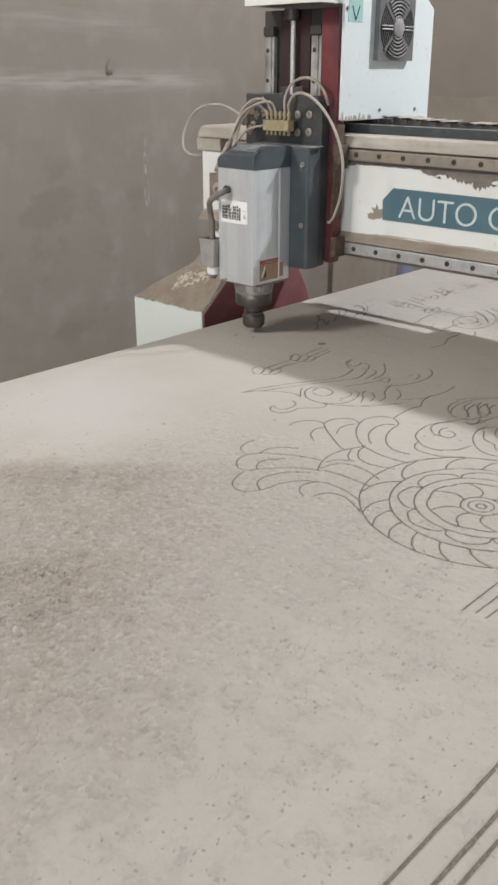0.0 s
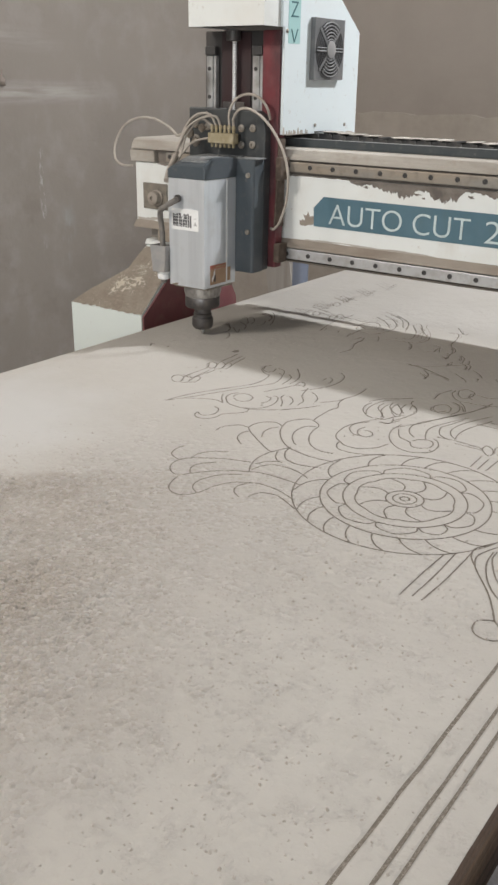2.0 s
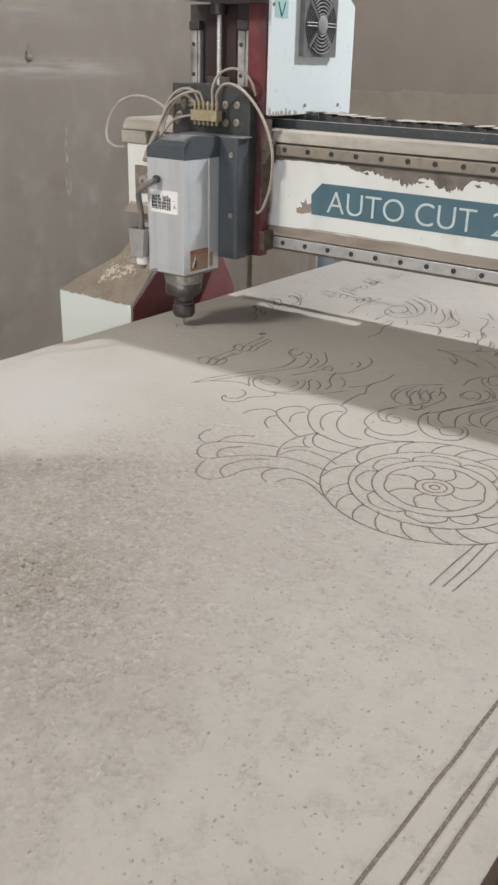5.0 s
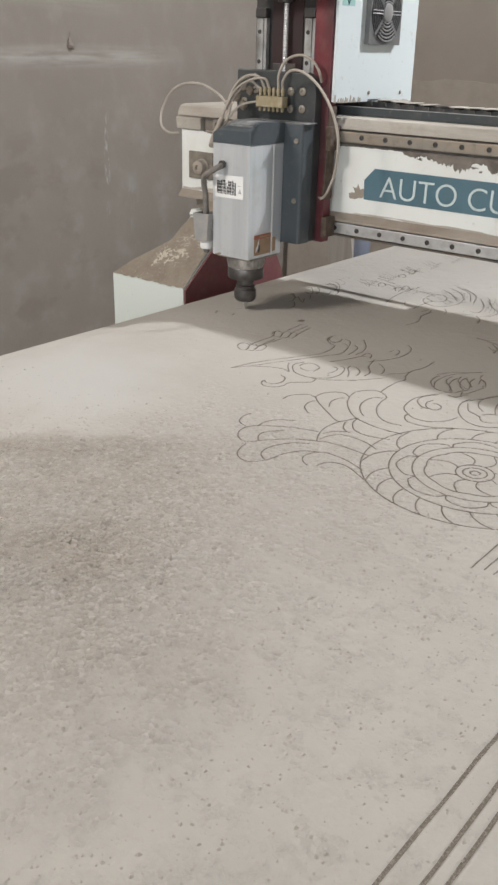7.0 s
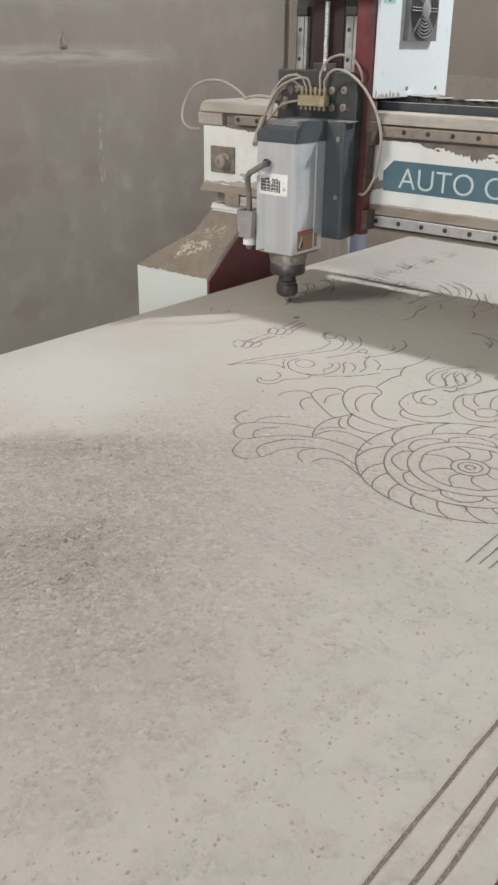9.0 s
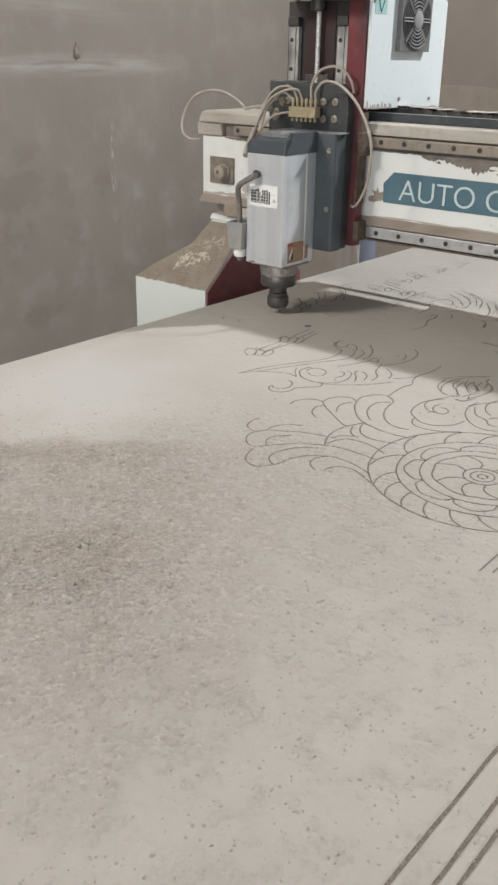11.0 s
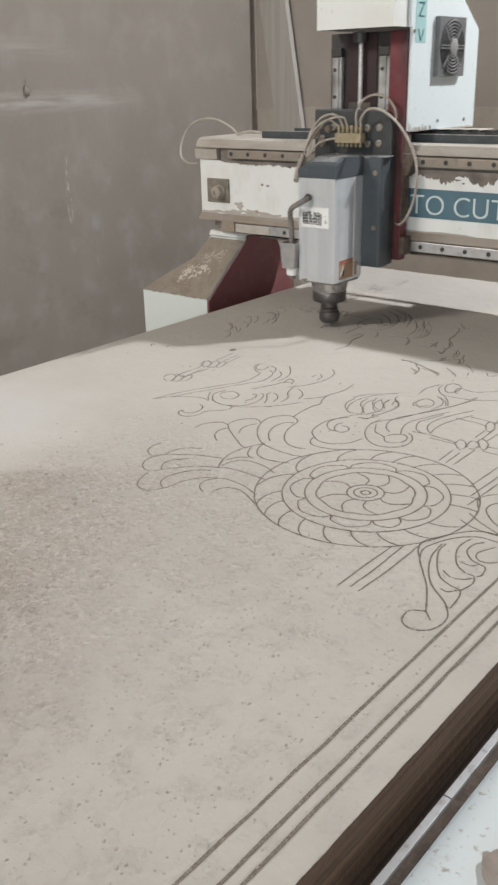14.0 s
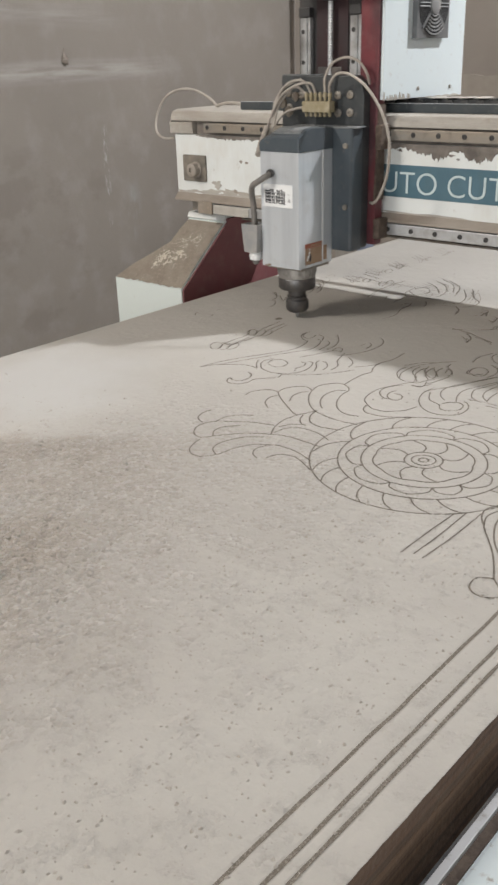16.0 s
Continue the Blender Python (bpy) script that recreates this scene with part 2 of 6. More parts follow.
def sawdust_material():
    m, nt, b = custom("sawdust_sheet", 0.95)
    n = Nodes(nt)
    # a brown drift with one sharp edge, a heap in its middle and a crest along the edge
    stray = n.math("MULTIPLY", n.math("SUBTRACT", n.noise(9, 6), 0.5), 0.16)
    p = n.math("ADD", n.math("ADD", n.math("MULTIPLY", n.x, 0.79), n.math("MULTIPLY", n.y, 0.61)), stray)
    q = n.math("ADD", n.math("ADD", n.math("MULTIPLY", n.x, 0.61), n.math("MULTIPLY", n.y, -0.79)), stray)

    def patch(p0, rp, q0, rq):
        return n.math("SQRT", n.math("ADD", n.math("POWER", n.math("DIVIDE", n.math("SUBTRACT", p, p0), rp), 2.0), n.math("POWER", n.math("DIVIDE", n.math("SUBTRACT", q, q0), rq), 2.0)))

    heap, crest = n.ramp(patch(0.90, 0.17, -0.125, 0.085), 1.3, 0.4), n.ramp(patch(0.78, 0.17, -0.44, 0.040), 1.3, 0.4)
    edge = n.math("MULTIPLY", n.math("MULTIPLY", n.ramp(q, -0.495, -0.465), n.ramp(p, 1.20, 0.96)), n.ramp(q, 0.26, -0.06))
    thick = n.math("MULTIPLY", edge, n.math("ADD", n.math("ADD", 0.52, n.math("MULTIPLY", heap, 0.42)), n.math("MULTIPLY", crest, 0.45)), True)
    base = n.mix(n.ramp(n.noise(3, 4), 0.35, 0.7), (0.404, 0.383, 0.351), (0.437, 0.417, 0.385))
    base = n.mix(n.ramp(n.noise(22, 6, (1, 1.6, 1)), 0.46, 0.72, 0.14), base, (0.365, 0.340, 0.306))
    brown = n.mix(n.ramp(n.noise(30, 6), 0.35, 0.65), (0.395, 0.352, 0.303), (0.330, 0.288, 0.240))
    base = n.mix(n.math("MULTIPLY", thick, n.ramp(n.noise(12, 5), 0.25, 0.60, 0.9)), base, brown)
    w = n.math("SQRT", n.math("ADD", n.math("POWER", n.math("DIVIDE", n.math("SUBTRACT", n.x, 0.18), 0.28), 2.0), n.math("POWER", n.math("DIVIDE", n.math("SUBTRACT", n.y, 1.08), 0.28), 2.0)))
    w = n.math("ADD", w, n.math("MULTIPLY", n.math("SUBTRACT", n.noise(7, 6, (1, 1, 1), (2, 5, 0)), 0.5), 1.2))
    base = n.mix(n.ramp(w, 1.05, 0.2, 0.9), base, (0.462, 0.455, 0.440))
    # loose grains, thick in the brown drift and thinning out to smooth powder
    high, shade = n.pebbles(165)
    loose = n.math("ADD", n.math("ADD", n.math("MULTIPLY", thick, 0.32), 0.02), n.noise(24, 8, (1, 1, 1), (0, 0, 0), 0.7))
    loose = n.math("SUBTRACT", loose, n.math("MULTIPLY", n.ramp(n.x, 0.70, 1.15), 0.16))
    loose = n.math("MULTIPLY", n.ramp(loose, 0.34, 0.68), n.math("MULTIPLY", n.ramp(w, 0.55, 1.15), n.ramp(n.y, 1.36, 1.05)))
    base = n.mix(n.math("MULTIPLY", loose, n.ramp(shade, 0.50, 0.85, 0.55)), base, (0.32, 0.292, 0.258))
    base = n.mix(n.math("MULTIPLY", loose, n.ramp(shade, 0.40, 0.10, 0.50)), base, (0.53, 0.505, 0.470))
    nt.links.new(base, b.inputs["Base Color"])
    grains = n.math("ADD", n.math("MULTIPLY", n.math("MULTIPLY", high, loose), 1.35), n.math("MULTIPLY", n.noise(260, 3), 0.16))
    n.bump(b, grains, n.math("ADD", 0.50, n.math("MULTIPLY", thick, 0.35)), 0.008)
    return m


def wall_material():
    m, nt, b = custom("scuffed_plaster", 0.8)
    n = Nodes(nt)
    base = n.mix(n.ramp(n.noise(0.9, 4), 0.35, 0.7), (0.285, 0.256, 0.227), (0.238, 0.212, 0.187))
    base = n.mix(n.ramp(n.noise(8, 7), 0.45, 0.75, 0.5), base, (0.345, 0.315, 0.293))
    # rough brown patches low down
    base = n.mix(n.math("MULTIPLY", n.ramp(n.noise(5, 8, (1, 1, 1.4), (4, 2, 1)), 0.52, 0.64, 0.6), n.ramp(n.z, 1.25, 0.95)), base, (0.22, 0.192, 0.170))
    # two pale brushed streaks along the wall and a few runs down it
    fine = n.ramp(n.noise(30, 6, (1, 0.15, 1.6)), 0.25, 0.75)
    wavy = n.math("ADD", n.z, n.math("MULTIPLY", n.math("SUBTRACT", n.noise(2.2, 2), 0.5), 0.02))
    ends = n.ramp(n.y, 3.005, 2.524)
    one = n.math("MULTIPLY", n.math("MULTIPLY", n.band(wavy, 1.312, 0.046), fine), ends)
    two = n.math("MULTIPLY", n.math("MULTIPLY", n.band(n.math("ADD", wavy, n.math("MULTIPLY", n.math("SUBTRACT", n.y, 2.283), 0.05)), 1.497, 0.048), fine), n.ramp(n.y, 2.687, 2.427, 0.7))
    base = n.mix(n.math("MULTIPLY", one, 1.0, True), base, (0.46, 0.435, 0.415))
    base = n.mix(two, base, (0.39, 0.365, 0.345))
    run = n.math("MULTIPLY", n.band(n.y, 2.495, 0.017), n.math("MULTIPLY", n.ramp(n.noise(40, 4, (1, 1, 0.4)), 0.52, 0.64), n.math("MULTIPLY", n.ramp(n.z, 0.645, 0.814), n.ramp(n.z, 1.265, 1.096))))
    base = n.mix(n.math("MULTIPLY", run, 1.2, True), base, (0.42, 0.40, 0.38))
    stain = n.math("MULTIPLY", n.band(n.y, 2.610, 0.053), n.math("MULTIPLY", n.ramp(n.noise(16, 6, (1, 1, 0.4)), 0.42, 0.62), n.band(n.z, 0.778, 0.15)))
    base = n.mix(stain, base, (0.36, 0.37, 0.365))
    nt.links.new(base, b.inputs["Base Color"])
    n.bump(b, n.math("ADD", n.noise(38, 8), n.math("MULTIPLY", n.ramp(n.noise(3.0, 3, (1, 1, 1), (7, 1, 2)), 0.50, 0.62), n.noise(70, 5, (1, 0.35, 1)))), 0.36, 0.009)
    return m


def foot_dust_material():
    """Caked brown dust with a lace of bare pale paint across the slope."""
    m, nt, b = custom("flaking_foot_dust", 0.92)
    n = Nodes(nt)
    base = n.mix(n.ramp(n.noise(25, 6), 0.4, 0.7), (0.29, 0.25, 0.205), (0.235, 0.195, 0.16))
    base = n.mix(n.ramp(n.noise(120, 4), 0.55, 0.7, 0.5), base, (0.40, 0.355, 0.30))
    u, v = n.math("ADD", n.x, 0.207), n.math("SUBTRACT", n.y, 0.072)
    along = n.math("ADD", n.math("MULTIPLY", u, 0.72), n.math("MULTIPLY", v, 0.69))
    across = n.math("ADD", n.math("MULTIPLY", u, -0.69), n.math("MULTIPLY", v, 0.72))
    d = n.math("SQRT", n.math("ADD", n.math("POWER", n.math("DIVIDE", along, 0.105), 2.0), n.math("POWER", n.math("DIVIDE", across, 0.050), 2.0)))
    zone = n.ramp(d, 1.05, 0.25)
    lace = n.math("ABSOLUTE", n.math("SUBTRACT", n.noise(46, 4, (1, 1, 1), (1.3, 0.4, 0.2), 0.62), 0.5))
    thin = n.math("SUBTRACT", n.math("MULTIPLY", n.math("MULTIPLY", zone, n.ramp(n.noise(22, 3, (1, 1, 1), (5, 3, 1)), 0.40, 0.62)), 0.062), lace)
    flake = n.ramp(thin, 0.0, 0.010)
    base = n.mix(flake, base, (0.60, 0.545, 0.46))
    nt.links.new(base, b.inputs["Base Color"])
    n.bump(b, n.math("SUBTRACT", n.noise(140, 6), n.math("MULTIPLY", flake, 0.5)), 0.7, 0.004)
    return m


M["foot_dust"] = foot_dust_material()
M["sawdust"] = sawdust_material()
M["wall"] = wall_material()
M["crumb"] = mat("sawdust_crumb", (0.435, 0.405, 0.366), 0.95, 0, [(60, 0.4, 0.65, (0.365, 0.332, 0.293), 0.8)])
M["dado"] = mat("worn_dado", (0.43, 0.39, 0.345), 0.85, 0, [(6, 0.4, 0.7, (0.31, 0.275, 0.24), 0.7), (40, 0.5, 0.75, (0.44, 0.40, 0.36), 0.4)], 0.2, 50)
M["lump"] = mat("brown_plaster", (0.26, 0.225, 0.20), 0.9, 0, [(50, 0.4, 0.7, (0.30, 0.265, 0.235), 0.7)], 0.3, 120)
M["dark_red"] = mat("oily_red_sheet", (0.036, 0.016, 0.018), 0.45, 0, [((12, 1, 1, 0.4), 0.40, 0.6, (0.030, 0.026, 0.027), 0.85)], 0.05, 100)
M["slate"] = mat("slate_enamel", (0.050, 0.060, 0.066), 0.45, 0, [(14, 0.5, 0.8, (0.12, 0.12, 0.115), 0.6), (60, 0.58, 0.75, (0.24, 0.225, 0.20), 0.5)], 0.05, 120)
M["grey_dust"] = mat("grey_dust", (0.24, 0.245, 0.245), 0.9, 0, [(40, 0.4, 0.65, (0.10, 0.115, 0.13), 0.9)], 0.3, 150)
M["chain"] = mat("black_plastic_chain", (0.040, 0.041, 0.042), 0.5, 0, [(25, 0.5, 0.75, (0.15, 0.135, 0.12), 0.6)], 0.05, 100)
M["foot_red"] = mat("dusty_maroon_enamel", (0.225, 0.082, 0.086), 0.6, 0, [(6, 0.4, 0.7, (0.165, 0.065, 0.070), 0.7), (30, 0.5, 0.75, (0.25, 0.15, 0.14), 0.5)], 0.08, 90)
M["smeared_steel"] = mat("oil_smeared_steel", (0.55, 0.56, 0.565), 0.35, 0.5, [((16, 1, 1, 0.5), 0.45, 0.62, (0.12, 0.11, 0.10), 0.85), (60, 0.5, 0.7, (0.36, 0.33, 0.29), 0.5)], 0.08, 120)
M["dirt_crust"] = mat("dark_dirt_crust", (0.15, 0.135, 0.115), 0.9, 0, [(30, 0.4, 0.65, (0.27, 0.235, 0.19), 0.8)], 0.5, 130)
M["stained_panel"] = mat("stained_white_panel", (0.53, 0.59, 0.61), 0.42, 0, [((5, 1, 0.5, 1), 0.5, 0.72, (0.56, 0.57, 0.57), 0.7), (26, 0.56, 0.68, (0.30, 0.24, 0.19), 0.8), (90, 0.60, 0.70, (0.20, 0.15, 0.12), 0.7)], 0.06, 90)
M["worn_rail"] = mat("worn_rail_steel", (0.50, 0.51, 0.52), 0.55, 0.25, [((10, 1, 0.2, 1), 0.45, 0.7, (0.36, 0.355, 0.35), 0.7), (80, 0.55, 0.7, (0.22, 0.19, 0.16), 0.6)], 0.06, 150)
M["screw"] = mat("bright_screw_steel", (0.74, 0.75, 0.76), 0.36, 0.3, [(60, 0.5, 0.75, (0.50, 0.49, 0.48), 0.6)])
M["slate_black"] = mat("worn_black_plate", (0.048, 0.053, 0.057), 0.42, 0.1, [(9, 0.45, 0.75, (0.085, 0.09, 0.09), 0.7), (60, 0.55, 0.8, (0.20, 0.18, 0.155), 0.4)], 0.06, 110)
M["scuffed_nose"] = mat("scuffed_nose_steel", (0.30, 0.285, 0.27), 0.42, 0.5, [((26, 1, 1, 0.5), 0.46, 0.60, (0.62, 0.60, 0.57), 0.85), (70, 0.5, 0.7, (0.14, 0.13, 0.12), 0.6)], 0.12, 120)
M["worn_ink"] = mat("worn_label_ink", (0.42, 0.42, 0.42), 0.6, 0, [(120, 0.45, 0.6, (0.72, 0.72, 0.72), 0.8)])
M["gap_dirt"] = mat("oily_brown_dirt", (0.075, 0.054, 0.042), 0.8, 0, [(60, 0.42, 0.66, (0.14, 0.105, 0.08), 0.8)], 0.5, 150)
# oil, and the shade of the deep gap put into the base colour
M["oil_black"] = mat("oily_gap_shade", (0.030, 0.032, 0.036), 0.5, 0, [((14, 1, 0.3, 1), 0.45, 0.65, (0.075, 0.055, 0.042), 0.8)], 0.2, 100)


# ---------- mesh helpers ----------
def box(bm, x0, x1, y0, y1, z0, z1, r=0.0):
    """A box, with chamfered edges of width r."""
    t = bmesh.new()
    bmesh.ops.create_cube(t, size=1.0)
    for v in t.verts:
        v.co = Vector(((x0 + x1) / 2 + v.co.x * (x1 - x0), (y0 + y1) / 2 + v.co.y * (y1 - y0), (z0 + z1) / 2 + v.co.z * (z1 - z0)))
    if r:
        bmesh.ops.bevel(t, geom=t.edges[:], offset=r, segments=2, affect="EDGES", profile=0.6)
    merge(bm, t)
    return bm


def merge(bm, t, m=None):
    t.verts.index_update()
    vs = [bm.verts.new(m @ v.co if m else v.co) for v in t.verts]
    for f in t.faces:
        bm.faces.new([vs[v.index] for v in f.verts])
    t.free()


def prism(bm, outline, axis, a, b, r=0.0):
    """An outline (two coordinates) drawn out along an axis from a to b. Axis x: (y, z); y: (x, z); z: (x, y)."""
    def at(p, s):
        return {"x": (s, p[0], p[1]), "y": (p[0], s, p[1]), "z": (p[0], p[1], s)}[axis]
    t = bmesh.new()
    lo, hi = [t.verts.new(at(p, a)) for p in outline], [t.verts.new(at(p, b)) for p in outline]
    t.faces.new(lo), t.faces.new(hi[::-1])
    for i in range(len(outline)):
        j = (i + 1) % len(outline)
        t.faces.new((lo[i], hi[i], hi[j], lo[j]))
    bmesh.ops.recalc_face_normals(t, faces=t.faces[:])
    if r:
        bmesh.ops.bevel(t, geom=t.edges[:], offset=r, segments=2, affect="EDGES", profile=0.6)
    merge(bm, t)
    return bm


def turned(bm, profile, n=28, at=(0, 0, 0), axis="z"):
    """A turned body: profile of (radius, height) round an axis through a point."""
    m = Matrix.Translation(at) @ {"z": Matrix(), "y": Matrix.Rotation(radians(-90), 4, "X"), "x": Matrix.Rotation(radians(90), 4, "Y")}[axis]
    rings = [[bm.verts.new(m @ Vector((r * math.cos(k * math.tau / n), r * math.sin(k * math.tau / n), h))) for k in range(n)] for r, h in profile]
    for a, b in zip(rings, rings[1:]):
        for k in range(n):
            bm.faces.new((a[k], a[(k + 1) % n], b[(k + 1) % n], b[k]))
    bm.faces.new(rings[0][::-1]), bm.faces.new(rings[-1])
    return bm


def smooth_line(pts, steps=8):
    """A smooth line through points (Catmull-Rom)."""
    p = [Vector(q) for q in pts]
    p = [2 * p[0] - p[1]] + p + [2 * p[-1] - p[-2]]
    out = []
    for a, b, c, d in zip(p, p[1:], p[2:], p[3:]):
        for k in range(steps):
            s = k / steps
            out.append(0.5 * (2 * b + (c - a) * s + (2 * a - 5 * b + 4 * c - d) * s * s + (3 * b - a - 3 * c + d) * s ** 3))
    return out + [p[-2]]


def tube(bm, pts, r, n=8, steps=8, closed=False):
    line = smooth_line(pts, steps)
    rings = []
    up = Vector((0.3, 0.2, 1)).normalized()
    for i, q in enumerate(line):
        way = (line[min(i + 1, len(line) - 1)] - line[max(i - 1, 0)]).normalized()
        side = way.cross(up)
        side = side.normalized() if side.length > 1e-4 else Vector((1, 0, 0))
        up = side.cross(way).normalized()
        rings.append([bm.verts.new(q + r * (math.cos(k * math.tau / n) * side + math.sin(k * math.tau / n) * up)) for k in range(n)])
    for a, b in zip(rings, rings[1:]):
        for k in range(n):
            bm.faces.new((a[k], a[(k + 1) % n], b[(k + 1) % n], b[k]))
    bm.faces.new(rings[0]), bm.faces.new(rings[-1][::-1])
    return bm


def mesh_of(name, bm, material, smooth=False):
    bmesh.ops.recalc_face_normals(bm, faces=bm.faces[:])
    me = bpy.data.meshes.new(name)
    bm.to_mesh(me)
    bm.free()
    for one in material if isinstance(material, (list, tuple)) else [material]:
        me.materials.append(M[one])
    if smooth:
        me.polygons.foreach_set("use_smooth", [True] * len(me.polygons))
        me.set_sharp_from_angle(angle=radians(40))
    return me


def part(name, bm, material, parent=None, label="", smooth=False):
    ob = new(name, mesh_of(name, bm, material, smooth))
    ob.parent = parent
    return tagged(ob, label) if label else ob


def empty(name, parent=None, at=(0, 0, 0)):
    ob = new(name)
    ob.empty_display_size = 0.05
    ob.parent, ob.location = parent, at
    return ob


BM = bmesh.new

# ---------- the room ----------
WALL_X, BACK_Y, RIGHT_X, FRONT_Y, TOP_Z = -1.262, 3.67, 3.9, -3.2, 3.3


def setting(name, bm, material, label, category, smooth=False):
    return tagged(part(name, bm, material, None, "", smooth), label, category, "", "structure")


def holed(bm, axis, a, b, outer, hole):
    """A slab from a to b along an axis with one rectangular hole; outer and hole are (u0, u1, v0, v1)."""
    u0, u1, v0, v1 = outer
    p0, p1, q0, q1 = hole
    for c, d, e, f in ((u0, p0, v0, v1), (p1, u1, v0, v1), (p0, p1, v0, q0), (p0, p1, q1, v1)):
        if d - c > 0.001 and f - e > 0.001:
            box(bm, *{"x": (a, b, c, d, e, f), "y": (c, d, a, b, e, f), "z": (c, d, e, f, a, b)}[axis])
    return bm


def room():
    x0, x1, y0, y1 = WALL_X - 0.2, RIGHT_X + 0.2, FRONT_Y - 0.2, BACK_Y + 0.2
    setting("floor", box(BM(), x0, x1, y0, y1, -0.15, 0), "concrete", "dusty grey concrete workshop floor", "floor")
    roof = holed(BM(), "z", TOP_Z, TOP_Z + 0.15, (x0, x1, y0, 1.5), (-1.25, -0.60, -1.40, -0.60))
    setting("ceiling", holed(roof, "z", TOP_Z, TOP_Z + 0.15, (x0, x1, 1.5, y1), (1.53, 1.71, 3.46, 3.64)), "ceiling", "plain workshop ceiling with two skylights", "ceiling")
    setting("wall_west", box(BM(), WALL_X - 0.2, WALL_X, FRONT_Y, BACK_Y, 0, TOP_Z), "wall", "scuffed taupe plaster wall with worn pale streaks", "wall")
    setting("wall_north", box(BM(), x0, x1, BACK_Y, BACK_Y + 0.2, 0, TOP_Z), "back_plaster", "taupe plaster wall with a worn paler lower band", "wall")
    setting("wall_east", box(BM(), RIGHT_X, RIGHT_X + 0.2, FRONT_Y, BACK_Y, 0, TOP_Z), "back_plaster", "plain taupe plaster wall", "wall")
    setting("wall_south", holed(BM(), "y", FRONT_Y - 0.2, FRONT_Y, (x0, x1, 0, TOP_Z), (0.60, 3.70, 0, 3.0)), "back_plaster", "taupe plaster wall with a wide doorway", "wall")
    # a pale dado on the far wall, rough along its upper edge
    random.seed(4)
    bm = BM()
    edge = [(WALL_X + 0.01 + 0.05 * i, 1.247 + random.uniform(-0.006, 0.006)) for i in range(60)]
    prism(bm, [(edge[0][0], 0.02)] + edge + [(edge[-1][0], 0.02)], "y", BACK_Y - 0.006, BACK_Y - 0.0005)
    setting("trim", bm, "dado", "paler worn band on the lower wall", "wall band")
    # a lump of plaster on the west wall
    bm = BM()

    turned(bm, [(0.002, -0.020), (0.010, -0.016), (0.013, -0.006), (0.011, 0.004), (0.007, 0.012), (0.004, 0.022), (0.002, 0.036)], 14, (WALL_X + 0.002, 2.3428, 1.3525))
    for v in bm.verts:
        v.co += 0.006 * noise.noise_vector(v.co * 55) + 0.005 * noise.noise_vector(v.co * 150)
    tagged(part("plaster_lump", bm, "lump"), "small brown lump of plaster stuck on the wall", "plaster lump")


def leaning_plank():
    m = pose(-0.843, 3.640, 0.0, 0, -9.8, 0)
    bm, t = BM(), BM()
    box(t, -0.071, 0.071, -0.014, 0.014, 0.0, 2.22, 0.003)
    merge(bm, t, m)
    lowest = min(v.co.z for v in bm.verts)
    for v in bm.verts:
        v.co.z -= lowest
    tagged(part("leaning_plank", bm, "plank"), "grey weathered plank leaning in the wall corner", "plank")


def blue_pipe():
    bm = turned(BM(), [(0.030, 0.0), (0.033, 0.004), (0.033, 0.685), (0.036, 0.687), (0.036, 0.723), (0.030, 0.725), (0.028, 0.67)], 20, (-0.568, 3.25, 0))
    tagged(part("plastic_pipe", bm, "blue", None, "", True), "faded blue plastic pipe standing on the floor", "pipe")


# ---------- router bed ----------
BOARD_Z = 0.80
BOARD_X0, BOARD_X1, BOARD_Y0, BOARD_Y1 = 0.0205, 1.2565, 0.20, 2.66


